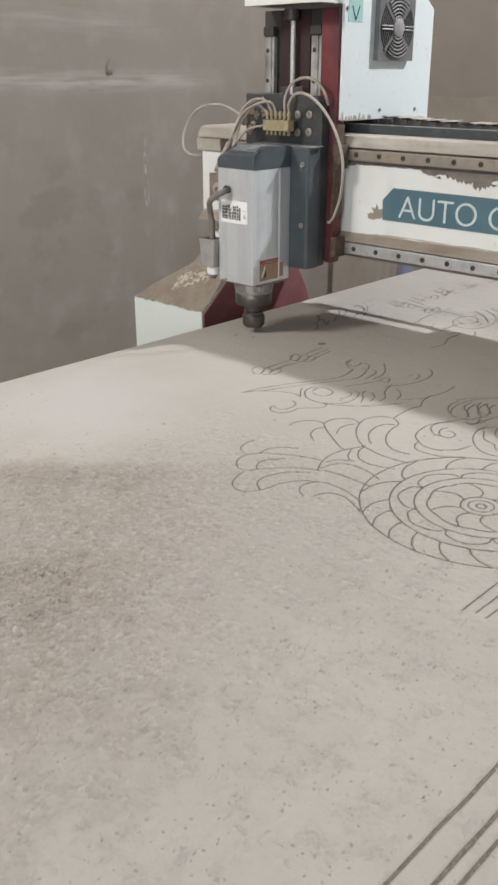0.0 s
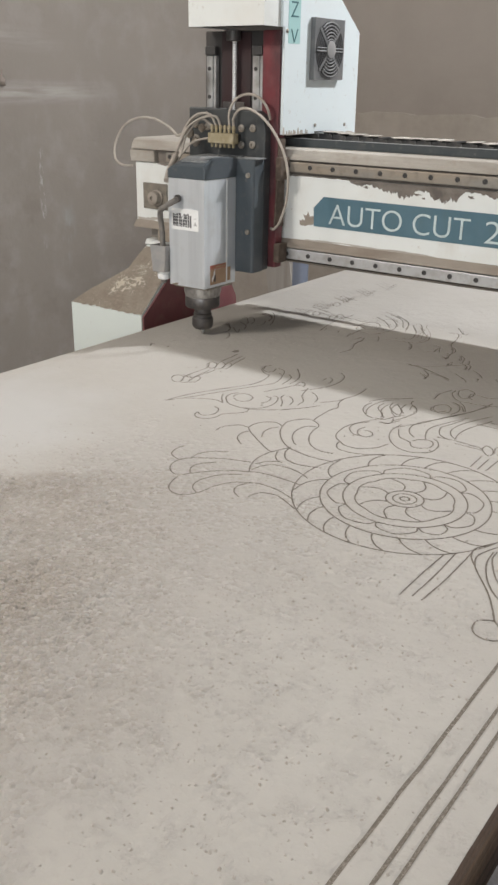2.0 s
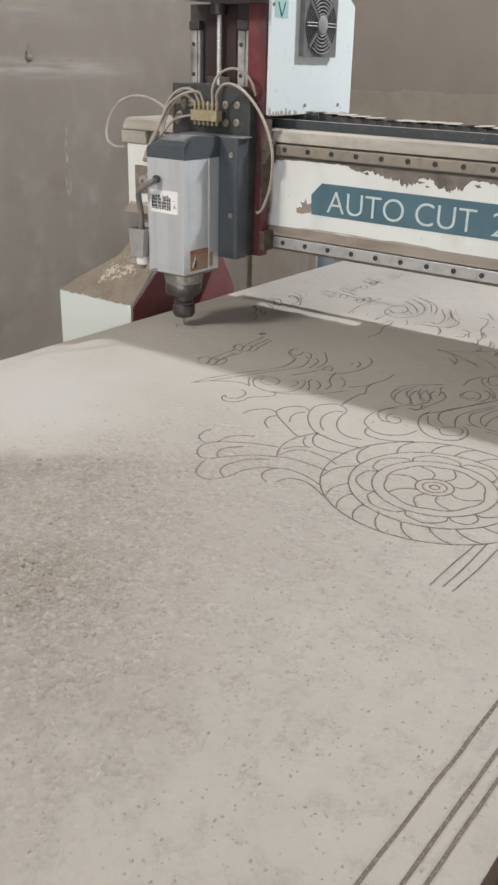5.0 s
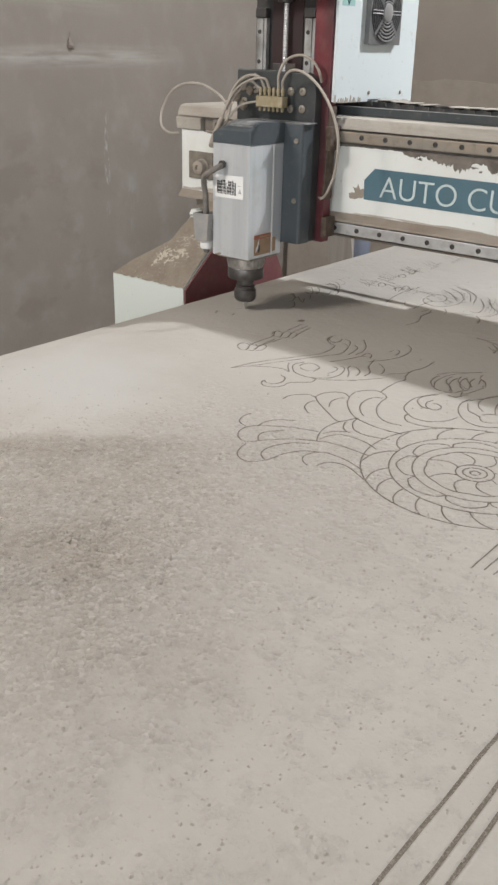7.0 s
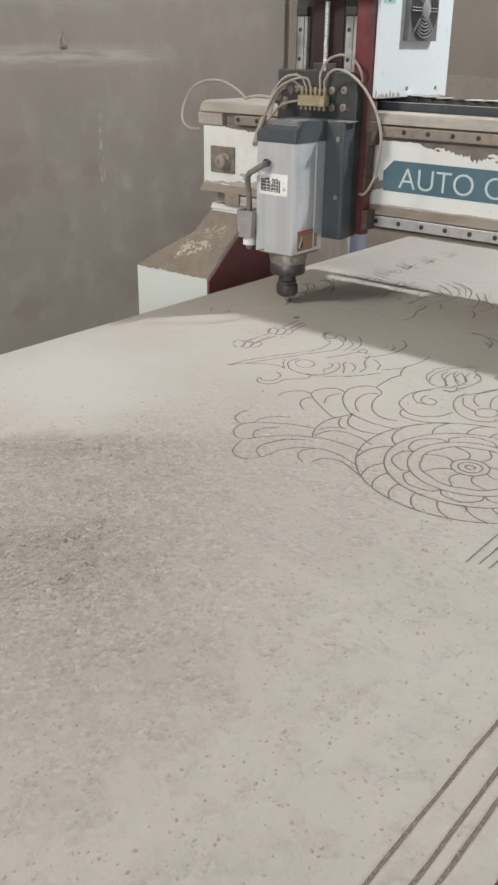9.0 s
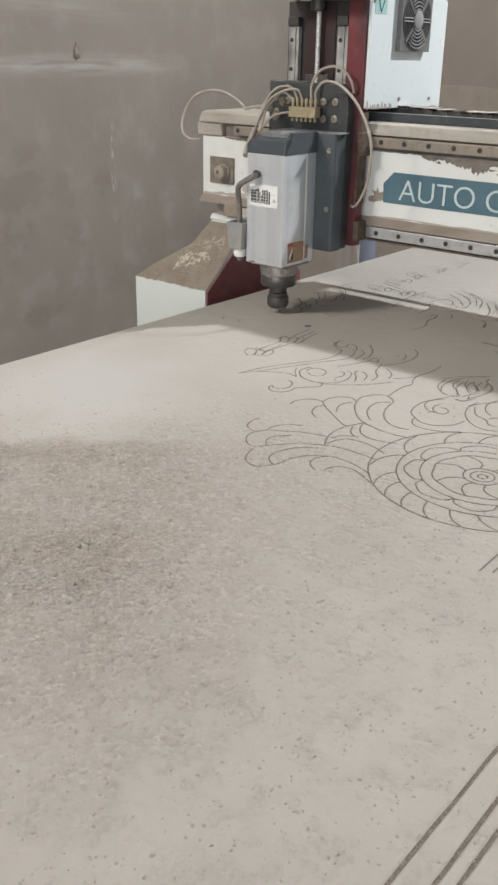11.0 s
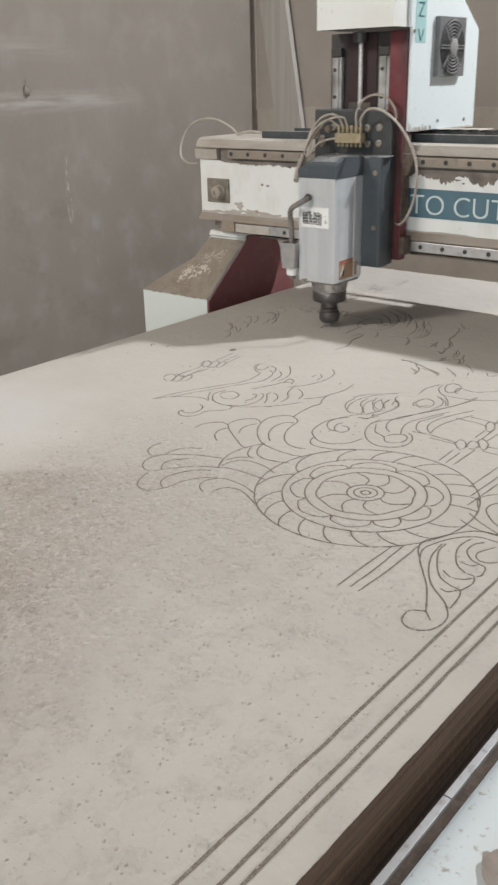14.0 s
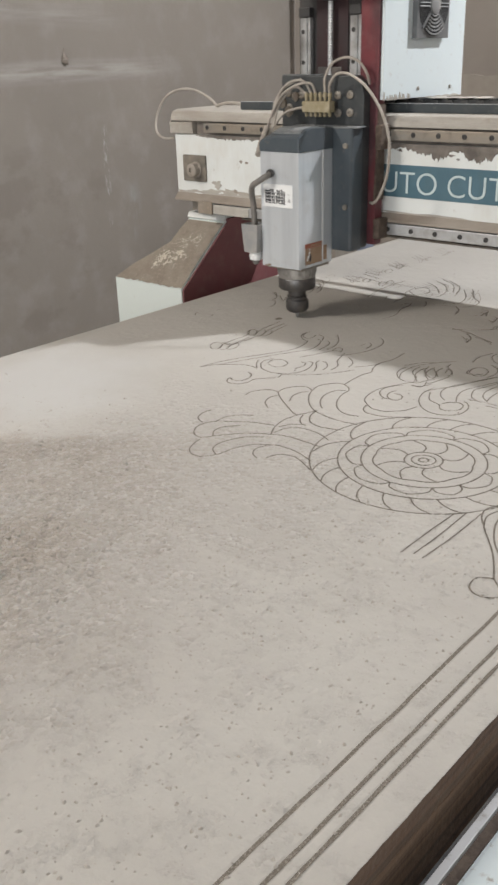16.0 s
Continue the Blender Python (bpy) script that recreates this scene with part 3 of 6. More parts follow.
def router_bed():
    bed = tagged(empty("router_bed"), "white steel bed of a gantry router with side rails", "machine bed")
    for x in (0.0, 1.16):
        part("beam", box(BM(), x, x + 0.06, 0.1, 2.75, 0.56, 0.66, 0.004), "dark_steel", bed)
    for y in (0.12, 0.95, 1.85, 2.67):
        part("crossbar", box(BM(), 0.06, 1.17, y, y + 0.06, 0.57, 0.65, 0.004), "dark_steel", bed)
    for x, y in ((0.0, 0.1), (1.17, 0.1), (0.0, 1.4), (1.17, 1.4), (0.0, 2.68), (1.17, 2.68)):
        part("leg", box(BM(), x, x + 0.06, y, y + 0.07, 0, 0.56, 0.004), "mint", bed)
    part("deck", box(BM(), -0.036, 1.2545, 0.15, 2.72, 0.66, 0.7650, 0.002), "timber_edge", bed, "dark timber deck edge")
    part("side_panel", box(BM(), 1.2950, 1.48, 0.05, 2.78, 0.58, 0.744, 0.004), "stained_panel", bed, "pale white enamelled side panel with stains")
    part("side_panel", box(BM(), -0.10, -0.065, 0.05, 2.78, 0.42, 0.66, 0.004), "mint", bed)
    for a, b in ((0.05, 0.788), (0.7895, 2.78)):
        part("guide_rail", box(BM(), 1.2775, 1.2855, a, b, 0.70, 0.747, 0.0006), "worn_rail", bed, "pale worn steel guide rail")
    # near-black colour carries the shade between deck and rail
    part("rail_seat", box(BM(), 1.2555, 1.2945, 0.05, 2.78, 0.58, 0.6995), "oil_black", bed, "oily rail seat, gap shade painted black")
    part("dirt_fillet", prism(BM(), [(1.2858, 0.70), (1.2858, 0.7425), (1.2895, 0.7405), (1.2947, 0.7415), (1.2947, 0.70)], "y", 0.05, 2.78), "gap_dirt", bed, "oily brown dirt beside the rail")
    bm = turned(BM(), [(0.024, 0.0), (0.0235, 0.004), (0.022, 0.008), (0.019, 0.012), (0.015, 0.016), (0.010, 0.0185), (0.006, 0.020), (0.001, 0.021)], 30, (1.364, 0.744, 0.7415))
    for v in bm.verts:
        v.co += (0.005 * noise.noise_vector(v.co * 60) + 0.004 * noise.noise_vector(v.co * 170)) * (1 if v.co.z > 0.746 else 0)
    tagged(part("dirt_clod", bm, "lump", None, "", True), "small brown clod of dirt on the white side panel", "dirt clod")
    part("dust_strip", box(BM(), -0.029, 0.0135, 0.181, 2.699, 0.7796, 0.7930, 0.002), "sawdust", bed, "pale dust along the bed's edge")
    part("spoilboard", box(BM(), -0.032, 1.2555, 0.18, 2.70, 0.7675, 0.7795, 0.0015), "timber_edge", bed, "dark brown spoilboard under the sheet")


# ---------- the engraved sheet ----------
CUTS = []


def stroke(*pts, width=1.05):
    CUTS.append(([(x / 1000, y / 1000) for x, y in pts], width))


# ---------- the engraving: strokes in millimetres on the board ----------
def cut_plume():
    # feather plumes beside the rosette
    stroke((534, 1256), (532, 1276), (543, 1295), (554, 1304), (570, 1303))
    stroke((570, 1303), (589, 1285), (626, 1259), (655, 1240), (667, 1237))
    stroke((570, 1303), (569, 1325), (580, 1345), (597, 1353), (614, 1344))
    stroke((581, 1288), (576, 1274), (583, 1253), (596, 1240), (606, 1233))
    stroke((611, 1336), (603, 1321), (604, 1301), (615, 1280))
    stroke((614, 1344), (627, 1318), (652, 1288), (676, 1270), (693, 1264), (729, 1258), (768, 1262))
    stroke((614, 1344), (609, 1369), (617, 1390), (633, 1403), (652, 1398), (665, 1384), (668, 1362), (677, 1334), (695, 1307), (715, 1292), (734, 1289), (749, 1293))
    stroke((661, 1380), (647, 1368), (645, 1342), (654, 1316), (671, 1294), (681, 1286))
    stroke((535, 1168), (533, 1150), (540, 1131), (553, 1122), (563, 1120))
    stroke((577, 1132), (576, 1158), (589, 1179), (609, 1192))
    stroke((566, 1117), (577, 1136), (603, 1154), (627, 1168), (663, 1180))
    stroke((566, 1117), (567, 1101), (577, 1083), (593, 1072), (605, 1071))
    stroke((615, 1087), (602, 1104), (602, 1124), (620, 1147))
    stroke((605, 1071), (618, 1092), (641, 1120), (662, 1137), (683, 1148))
    stroke((607, 1067), (611, 1049), (621, 1029), (638, 1018), (656, 1021), (665, 1035), (670, 1049), (674, 1077), (688, 1102), (709, 1116), (724, 1122), (756, 1120), (780, 1112), (792, 1107))
    stroke((665, 1040), (651, 1049), (643, 1064), (644, 1087), (657, 1114), (681, 1133))
    stroke((724, 1066), (710, 1074), (701, 1089), (704, 1108), (710, 1115))
    stroke((735, 1075), (737, 1088), (746, 1100), (768, 1103), (797, 1090), (811, 1082))
    stroke((683, 1148), (669, 1174), (662, 1203), (664, 1232), (672, 1254), (680, 1273))
    stroke((682, 1156), (685, 1176), (696, 1193), (715, 1198), (743, 1195), (769, 1184))
    stroke((683, 1148), (701, 1156), (736, 1158), (773, 1156))
    stroke((673, 1180), (682, 1199), (697, 1209))
    stroke((672, 1245), (681, 1225), (694, 1212), (705, 1210))
    stroke((680, 1273), (684, 1249), (701, 1226), (723, 1219), (746, 1223), (765, 1230))


def cut_scroll():
    # long scroll with curled leaves
    stroke((537, 1681), (556, 1662), (566, 1632), (565, 1595), (553, 1561), (533, 1530))
    stroke((554, 1603), (549, 1627), (536, 1640))
    stroke((631, 1622), (634, 1587), (632, 1563), (626, 1541), (632, 1509), (642, 1489), (637, 1465), (639, 1425), (642, 1404))
    stroke((628, 1538), (618, 1516), (600, 1494))


def cut_volute():
    # twin volutes above the rosette
    stroke((737, 1496), (718, 1457), (704, 1420), (706, 1383), (715, 1360), (731, 1346), (748, 1335), (773, 1338), (794, 1359), (802, 1387))
    stroke((727, 1462), (711, 1438), (712, 1412), (729, 1392), (745, 1389))
    stroke((733, 1431), (729, 1416), (736, 1398), (750, 1390), (760, 1395), (759, 1410), (748, 1419), (739, 1415))
    stroke((731, 1346), (734, 1330), (747, 1315), (771, 1314), (797, 1324), (818, 1341))
    stroke((778, 1483), (776, 1452), (785, 1422), (802, 1397), (824, 1380), (846, 1377), (864, 1386), (875, 1401), (874, 1428), (863, 1448), (852, 1455))
    stroke((784, 1460), (801, 1429), (821, 1419), (829, 1416))
    stroke((827, 1417), (838, 1401), (852, 1401), (864, 1414), (862, 1434), (850, 1444), (835, 1437), (828, 1425))
    stroke((822, 1442), (806, 1457), (796, 1484), (800, 1515), (821, 1555), (843, 1605), (869, 1682))
    stroke((842, 1446), (831, 1471), (826, 1501), (838, 1540), (860, 1592))
    stroke((871, 1468), (852, 1482), (840, 1513), (845, 1532), (857, 1572))
    stroke((883, 1477), (867, 1494), (859, 1522), (866, 1564), (891, 1625))
    stroke((883, 1477), (878, 1504), (881, 1541), (901, 1601))
    stroke((773, 1458), (790, 1490), (805, 1516), (825, 1570), (851, 1626), (865, 1694))
    stroke((679, 1557), (677, 1534), (685, 1509), (705, 1487), (721, 1483))
    stroke((699, 1569), (699, 1545), (709, 1526), (723, 1514), (731, 1494))
    stroke((711, 1580), (718, 1553), (738, 1531), (751, 1526), (746, 1545), (724, 1575))
    stroke((738, 1615), (741, 1597), (760, 1577), (771, 1559))
    stroke((780, 1606), (786, 1587), (801, 1585), (811, 1601))
    stroke((806, 1653), (826, 1638), (839, 1615))
    stroke((671, 1558), (688, 1589), (713, 1611), (737, 1635))
    stroke((723, 1484), (741, 1488), (748, 1509), (760, 1530))
    stroke((742, 1474), (753, 1470), (758, 1481), (751, 1504))


def cut_rosette_right():
    # knots and lattice beyond the rosette
    stroke((777, 1723), (779, 1699), (800, 1672), (823, 1668), (871, 1679), (908, 1703))
    stroke((782, 1727), (792, 1700), (808, 1687), (816, 1706), (812, 1732), (791, 1743), (782, 1727))
    stroke((825, 1691), (814, 1699), (810, 1721), (823, 1722), (850, 1721), (885, 1755))
    stroke((764, 1649), (760, 1685), (770, 1723))
    stroke((787, 1594), (806, 1581), (817, 1595), (812, 1620), (794, 1631), (783, 1614), (788, 1590))
    stroke((800, 1655), (821, 1638), (830, 1613), (826, 1584))
    stroke((809, 1665), (828, 1644), (842, 1617))
    stroke((853, 1467), (887, 1470), (938, 1465))
    stroke((890, 1458), (916, 1458), (940, 1458))
    stroke((884, 1570), (930, 1569), (945, 1563))
    stroke((902, 1591), (947, 1589), (956, 1589))
    stroke((951, 1381), (949, 1433))
    stroke((964, 1379), (963, 1429))
    stroke((977, 1380), (978, 1454))
    stroke((953, 1505), (952, 1551))
    stroke((965, 1502), (963, 1559))
    stroke((976, 1503), (978, 1550))
    stroke((986, 1479), (1010, 1479))
    stroke((989, 1457), (1021, 1456))
    stroke((952, 1444), (938, 1462), (938, 1481), (952, 1472), (960, 1451), (955, 1440))
    stroke((961, 1457), (954, 1481), (961, 1489), (974, 1476), (974, 1457), (966, 1454))
    stroke((980, 1468), (964, 1494), (969, 1504), (984, 1490), (990, 1466), (984, 1462))
    stroke((951, 1550), (940, 1576), (946, 1588), (961, 1564), (961, 1544), (954, 1545))
    stroke((954, 1579), (949, 1605), (955, 1602))
    stroke((622, 1822), (661, 1840), (706, 1883), (724, 1906), (717, 1933))
    stroke((618, 1829), (668, 1814), (711, 1796), (734, 1784))
    stroke((663, 1811), (688, 1785), (692, 1754))
    stroke((728, 1828), (762, 1800))
    stroke((749, 1874), (771, 1854), (787, 1833))
    stroke((811, 1845), (825, 1827), (837, 1840))
    stroke((818, 1864), (837, 1860))


def cut_tail():
    # leafy tail under the rosette
    stroke((1149, 981), (1142, 978), (1133, 970), (1133, 957), (1138, 946), (1149, 940), (1161, 942), (1171, 951), (1176, 967), (1175, 983), (1169, 996), (1158, 1010), (1145, 1021), (1127, 1036), (1111, 1057), (1098, 1082), (1090, 1107), (1087, 1136))
    stroke((1149, 981), (1156, 974), (1162, 968))
    stroke((1149, 981), (1138, 1003), (1122, 1031), (1102, 1058), (1089, 1075), (1081, 1088), (1074, 1111), (1080, 1135), (1088, 1154))
    stroke((1080, 1088), (1068, 1107), (1064, 1127), (1071, 1145))
    stroke((1091, 1139), (1093, 1116), (1109, 1082), (1126, 1059), (1145, 1049), (1158, 1046), (1165, 1032), (1168, 1003))
    stroke((1120, 1076), (1136, 1067), (1150, 1071), (1159, 1081))
    stroke((1138, 1035), (1149, 1034), (1157, 1045))
    stroke((1111, 1172), (1108, 1146), (1114, 1123), (1129, 1098), (1146, 1087), (1158, 1085), (1164, 1069), (1160, 1047))
    stroke((1127, 1108), (1143, 1107), (1150, 1117))
    stroke((1130, 1173), (1121, 1160), (1122, 1138), (1137, 1121), (1150, 1117), (1160, 1112), (1164, 1094), (1161, 1087))
    stroke((1148, 1171), (1141, 1158), (1135, 1141), (1141, 1128), (1154, 1125), (1166, 1135))
    stroke((1071, 1145), (1085, 1169), (1105, 1195), (1135, 1205))
    stroke((1088, 1154), (1100, 1170), (1119, 1183), (1144, 1184))
    stroke((1074, 1240), (1100, 1222), (1134, 1206))
    stroke((1074, 1213), (1101, 1202), (1136, 1201))
    stroke((1077, 1262), (1065, 1286), (1069, 1306), (1082, 1321))
    stroke((1094, 1295), (1087, 1278), (1091, 1259), (1110, 1237), (1125, 1226))
    stroke((1035, 1320), (1038, 1418))
    stroke((1051, 1292), (1054, 1383))
    stroke((1061, 1262), (1065, 1358))


def cut_far():
    # scrolls on the far half
    stroke((376, 2048), (410, 2029), (421, 2067), (395, 2102), (373, 2081), (376, 2033), (403, 2000), (441, 2000), (460, 2052), (447, 2113))
    stroke((367, 2153), (406, 2126), (446, 2074))
    stroke((378, 2179), (416, 2152), (456, 2098))
    stroke((380, 2205), (433, 2166), (471, 2097))
    stroke((402, 2201), (456, 2157), (484, 2088))
    stroke((478, 2139), (519, 2071), (532, 2015), (512, 2010))
    stroke((499, 2145), (535, 2084), (567, 2047), (563, 1998), (525, 1984), (486, 1974))
    stroke((582, 2127), (605, 2127), (621, 2082), (628, 2036), (655, 1987))
    stroke((581, 2182), (615, 2136), (624, 2143))
    stroke((268, 2063), (276, 2092), (323, 2097), (378, 2087))
    stroke((152, 2095), (199, 2105), (258, 2093))
    stroke((169, 2069), (223, 2061))
    stroke((169, 2161), (223, 2151))
    stroke((176, 2142), (242, 2120))
    stroke((170, 2271), (227, 2250))
    stroke((171, 2300), (235, 2285))
    stroke((193, 2389), (236, 2380))
    stroke((324, 1943), (309, 2008), (305, 2058), (308, 2139))
    stroke((285, 2055), (268, 2078), (266, 2100), (284, 2085), (292, 2054))
    stroke((293, 2078), (277, 2102), (279, 2121), (296, 2104), (300, 2076))
    stroke((228, 2065), (211, 2091), (217, 2104), (235, 2087), (235, 2064))
    stroke((216, 2188), (202, 2210), (205, 2230), (223, 2211), (224, 2186))
    stroke((209, 2252), (195, 2276), (201, 2291), (216, 2277), (217, 2251))
    stroke((433, 1959), (430, 1924))
    stroke((656, 1931), (668, 1918))
    stroke((686, 1956), (701, 1926))
    stroke((698, 1911), (726, 1893), (737, 1870))


def cut_small():
    # loose short cuts
    stroke((625, 1822), (651, 1824), (677, 1812), (737, 1781))
    stroke((664, 1812), (689, 1781), (695, 1753))
    stroke((540, 1987), (561, 1965), (564, 1944))
    stroke((596, 2005), (620, 1992), (622, 1954))
    stroke((666, 1918), (663, 1948), (649, 1961))
    stroke((687, 1879), (692, 1903))
    stroke((459, 1806), (465, 1850), (446, 1900))
    stroke((91, 1584), (80, 1600), (90, 1600))
    stroke((129, 1598), (124, 1611))
    stroke((103, 1645), (108, 1660))
    stroke((533, 1614), (534, 1629))


def cut_bars():
    # three short bars
    stroke((1036, 967), (1036, 1023), (1038, 1090))
    stroke((1050, 973), (1051, 1031), (1049, 1102))
    stroke((1063, 971), (1066, 1038), (1065, 1114))


def cut_extra():
    # small scallops and commas between the large scrolls, and the knots of the far rows
    stroke((113, 1990), (149, 1981), (186, 1942), (196, 1912))
    stroke((107, 2026), (132, 2019), (166, 1976), (191, 1930))
    stroke((171, 1878), (181, 1902), (164, 1943))
    stroke((105, 1921), (105, 1937), (140, 1897), (146, 1879))
    stroke((109, 1940), (120, 1946), (146, 1916), (155, 1891))
    stroke((147, 1784), (150, 1800), (134, 1834))
    stroke((113, 1840), (109, 1856), (140, 1822))
    stroke((109, 2055), (144, 2036), (159, 1988), width=0.55)
    stroke((410, 2164), (435, 2139), (446, 2103), width=0.55)
    stroke((484, 2128), (516, 2081), (533, 2027), width=0.55)
    stroke((501, 2130), (535, 2079), (553, 2029), width=0.55)
    stroke((522, 2129), (555, 2078), (574, 2022), width=0.55)
    stroke((402, 1951), (398, 2004), (404, 2030))
    stroke((425, 2043), (424, 2065), (441, 2052), (444, 2031), (428, 2038), width=0.55)
    stroke((451, 1941), (447, 1925), (450, 1888))
    stroke((552, 1975), (567, 1952), (571, 1929))
    stroke((609, 1967), (621, 1980), (635, 1954))
    stroke((657, 1945), (668, 1932), (670, 1910))
    stroke((694, 1891), (696, 1876), (692, 1864))
    stroke((642, 2014), (660, 1988), (662, 1965))
    stroke((684, 1962), (701, 1942), (709, 1912))
    stroke((722, 1910), (735, 1896), (742, 1867))
    stroke((615, 2090), (624, 2096), (617, 2119), width=0.55)
    stroke((599, 2164), (615, 2137), (609, 2122), width=0.55)
    stroke((750, 1808), (762, 1800), (771, 1785))
    stroke((687, 1797), (715, 1789), (740, 1771))
    stroke((678, 1780), (693, 1770))
    stroke((397, 2124), (406, 2152), (435, 2134), width=0.55)
    stroke((383, 2099), (391, 2135), width=0.55)
    stroke((700, 1493), (689, 1520), (688, 1558), (698, 1587), (715, 1605))
    stroke((737, 1494), (716, 1521), (709, 1550), (711, 1566))
    stroke((751, 1512), (732, 1532), (722, 1559), (723, 1582))
    stroke((753, 1539), (738, 1561), (736, 1587))
    stroke((754, 1564), (748, 1587), (757, 1583), (767, 1565), (765, 1555))
    stroke((755, 1491), (762, 1506), (768, 1533), (771, 1559))
    stroke((739, 1471), (755, 1475), (766, 1499))
    stroke((324, 1975), (330, 1954))
    stroke((358, 1978), (368, 1955))
    stroke((394, 1971), (403, 1937))
    stroke((440, 1958), (450, 1923), (444, 1911))
    stroke((459, 1989), (474, 1967), (479, 1948))
    stroke((501, 2008), (505, 1991), width=0.55)
    stroke((547, 2076), (563, 2030), (559, 1999), width=0.55)
    stroke((530, 2077), (542, 2027), width=0.55)
    stroke((619, 2090), (631, 2043), (627, 2018), width=0.55)
    stroke((644, 2000), (659, 1973), (662, 1950))
    stroke((605, 1943), (623, 1951), (619, 1974))
    stroke((652, 1929), (667, 1916))
    stroke((691, 1936), (702, 1916))
    stroke((690, 1886), (693, 1865))
    stroke((728, 1894), (735, 1865))
    stroke((781, 1826), (788, 1804))
    stroke((666, 1787), (688, 1767))
    stroke((816, 1712), (813, 1696))
    stroke((187, 1739), (182, 1763), (162, 1788), (152, 1787))
    stroke((135, 1839), (177, 1801), (161, 1832))
    stroke((120, 1889), (152, 1870), (170, 1841))
    stroke((110, 1847), (137, 1825))
    stroke((115, 1985), (131, 2001), (169, 1961))
    stroke((115, 2003), (152, 1986), (174, 1939))
    stroke((111, 2035), (117, 2087), (132, 2073), width=0.55)
    stroke((151, 2082), (198, 2056), width=0.55)
    stroke((150, 2098), (198, 2071), width=0.55)
    stroke((151, 2114), (198, 2087), width=0.55)
    stroke((156, 2181), (204, 2151), width=0.55)
    stroke((156, 2197), (204, 2168), width=0.55)
    stroke((157, 2214), (205, 2184), width=0.55)
    stroke((162, 2284), (211, 2252), width=0.55)
    stroke((162, 2302), (212, 2269), width=0.55)
    stroke((163, 2320), (212, 2286), width=0.55)
    stroke((168, 2395), (218, 2359), width=0.55)
    stroke((169, 2413), (219, 2377), width=0.55)
    stroke((169, 2432), (220, 2395), width=0.55)
    stroke((174, 2512), (227, 2473), width=0.55)
    stroke((175, 2531), (228, 2492), width=0.55)
    stroke((176, 2551), (228, 2511), width=0.55)
    stroke((208, 2052), (212, 2042), (207, 2042), (200, 2051), (200, 2058), (208, 2052), width=0.55)
    stroke((204, 2070), (208, 2060), (204, 2059), (197, 2069), (197, 2076), (204, 2070), width=0.55)
    stroke((201, 2088), (204, 2077), (200, 2077), (194, 2087), (193, 2094), (201, 2088), width=0.55)
    stroke((198, 2106), (201, 2096), (197, 2095), (190, 2105), (190, 2113), (198, 2106), width=0.55)
    stroke((214, 2147), (218, 2136), (214, 2136), (207, 2146), (207, 2154), (214, 2147), width=0.55)
    stroke((211, 2166), (215, 2155), (210, 2155), (203, 2165), (203, 2173), (211, 2166), width=0.55)
    stroke((208, 2185), (212, 2174), (207, 2174), (200, 2184), (200, 2192), (208, 2185), width=0.55)
    stroke((205, 2205), (208, 2193), (204, 2193), (197, 2204), (196, 2212), (205, 2204), width=0.55)
    stroke((222, 2247), (225, 2237), (221, 2235), (214, 2247), (213, 2254), (222, 2247), width=0.55)
    stroke((219, 2267), (222, 2257), (217, 2255), (211, 2267), (210, 2275), (219, 2267), width=0.55)
    stroke((216, 2288), (219, 2277), (214, 2275), (207, 2287), (207, 2295), (216, 2287), width=0.55)
    stroke((212, 2308), (216, 2297), (211, 2297), (204, 2308), (204, 2317), (212, 2308), width=0.55)
    stroke((230, 2354), (233, 2341), (229, 2341), (222, 2353), (221, 2361), (230, 2353), width=0.55)
    stroke((227, 2375), (230, 2363), (225, 2362), (218, 2374), (218, 2383), (227, 2375), width=0.55)
    stroke((224, 2396), (227, 2385), (222, 2385), (215, 2396), (215, 2405), (224, 2396), width=0.55)
    stroke((220, 2418), (224, 2407), (219, 2406), (212, 2418), (211, 2427), (220, 2418), width=0.55)
    stroke((238, 2466), (242, 2454), (237, 2454), (230, 2465), (230, 2475), (239, 2465), width=0.55)
    stroke((235, 2489), (239, 2476), (234, 2476), (227, 2489), (226, 2498), (235, 2489), width=0.55)
    stroke((231, 2512), (235, 2499), (231, 2499), (223, 2512), (222, 2521), (231, 2512), width=0.55)
    stroke((228, 2535), (231, 2523), (226, 2523), (219, 2535), (219, 2545), (228, 2535), width=0.55)
    stroke((232, 2094), (285, 2077), (322, 2084), width=0.55)
    stroke((228, 2116), (281, 2107), (319, 2115), width=0.55)
    stroke((285, 2077), (313, 2076), (319, 2042), width=0.55)
    stroke((310, 2094), (330, 2085), (332, 2055), width=0.55)
    stroke((333, 2089), (398, 2069), (443, 2057), width=0.55)
    stroke((328, 2110), (399, 2092), (449, 2085), width=0.55)
    stroke((403, 2058), (446, 2052), (473, 2086), width=0.55)
    stroke((390, 2109), (438, 2106), (452, 2135), width=0.55)
    stroke((364, 2184), (420, 2154), (446, 2161), width=0.55)
    stroke((360, 2216), (412, 2195), (468, 2134), (493, 2065), width=0.55)
    stroke((363, 2133), (403, 2122), (439, 2091), width=0.55)
    stroke((482, 2132), (491, 2155), (520, 2100), (517, 2074), width=0.55)
    stroke((531, 2057), (525, 2110), (509, 2156), width=0.55)


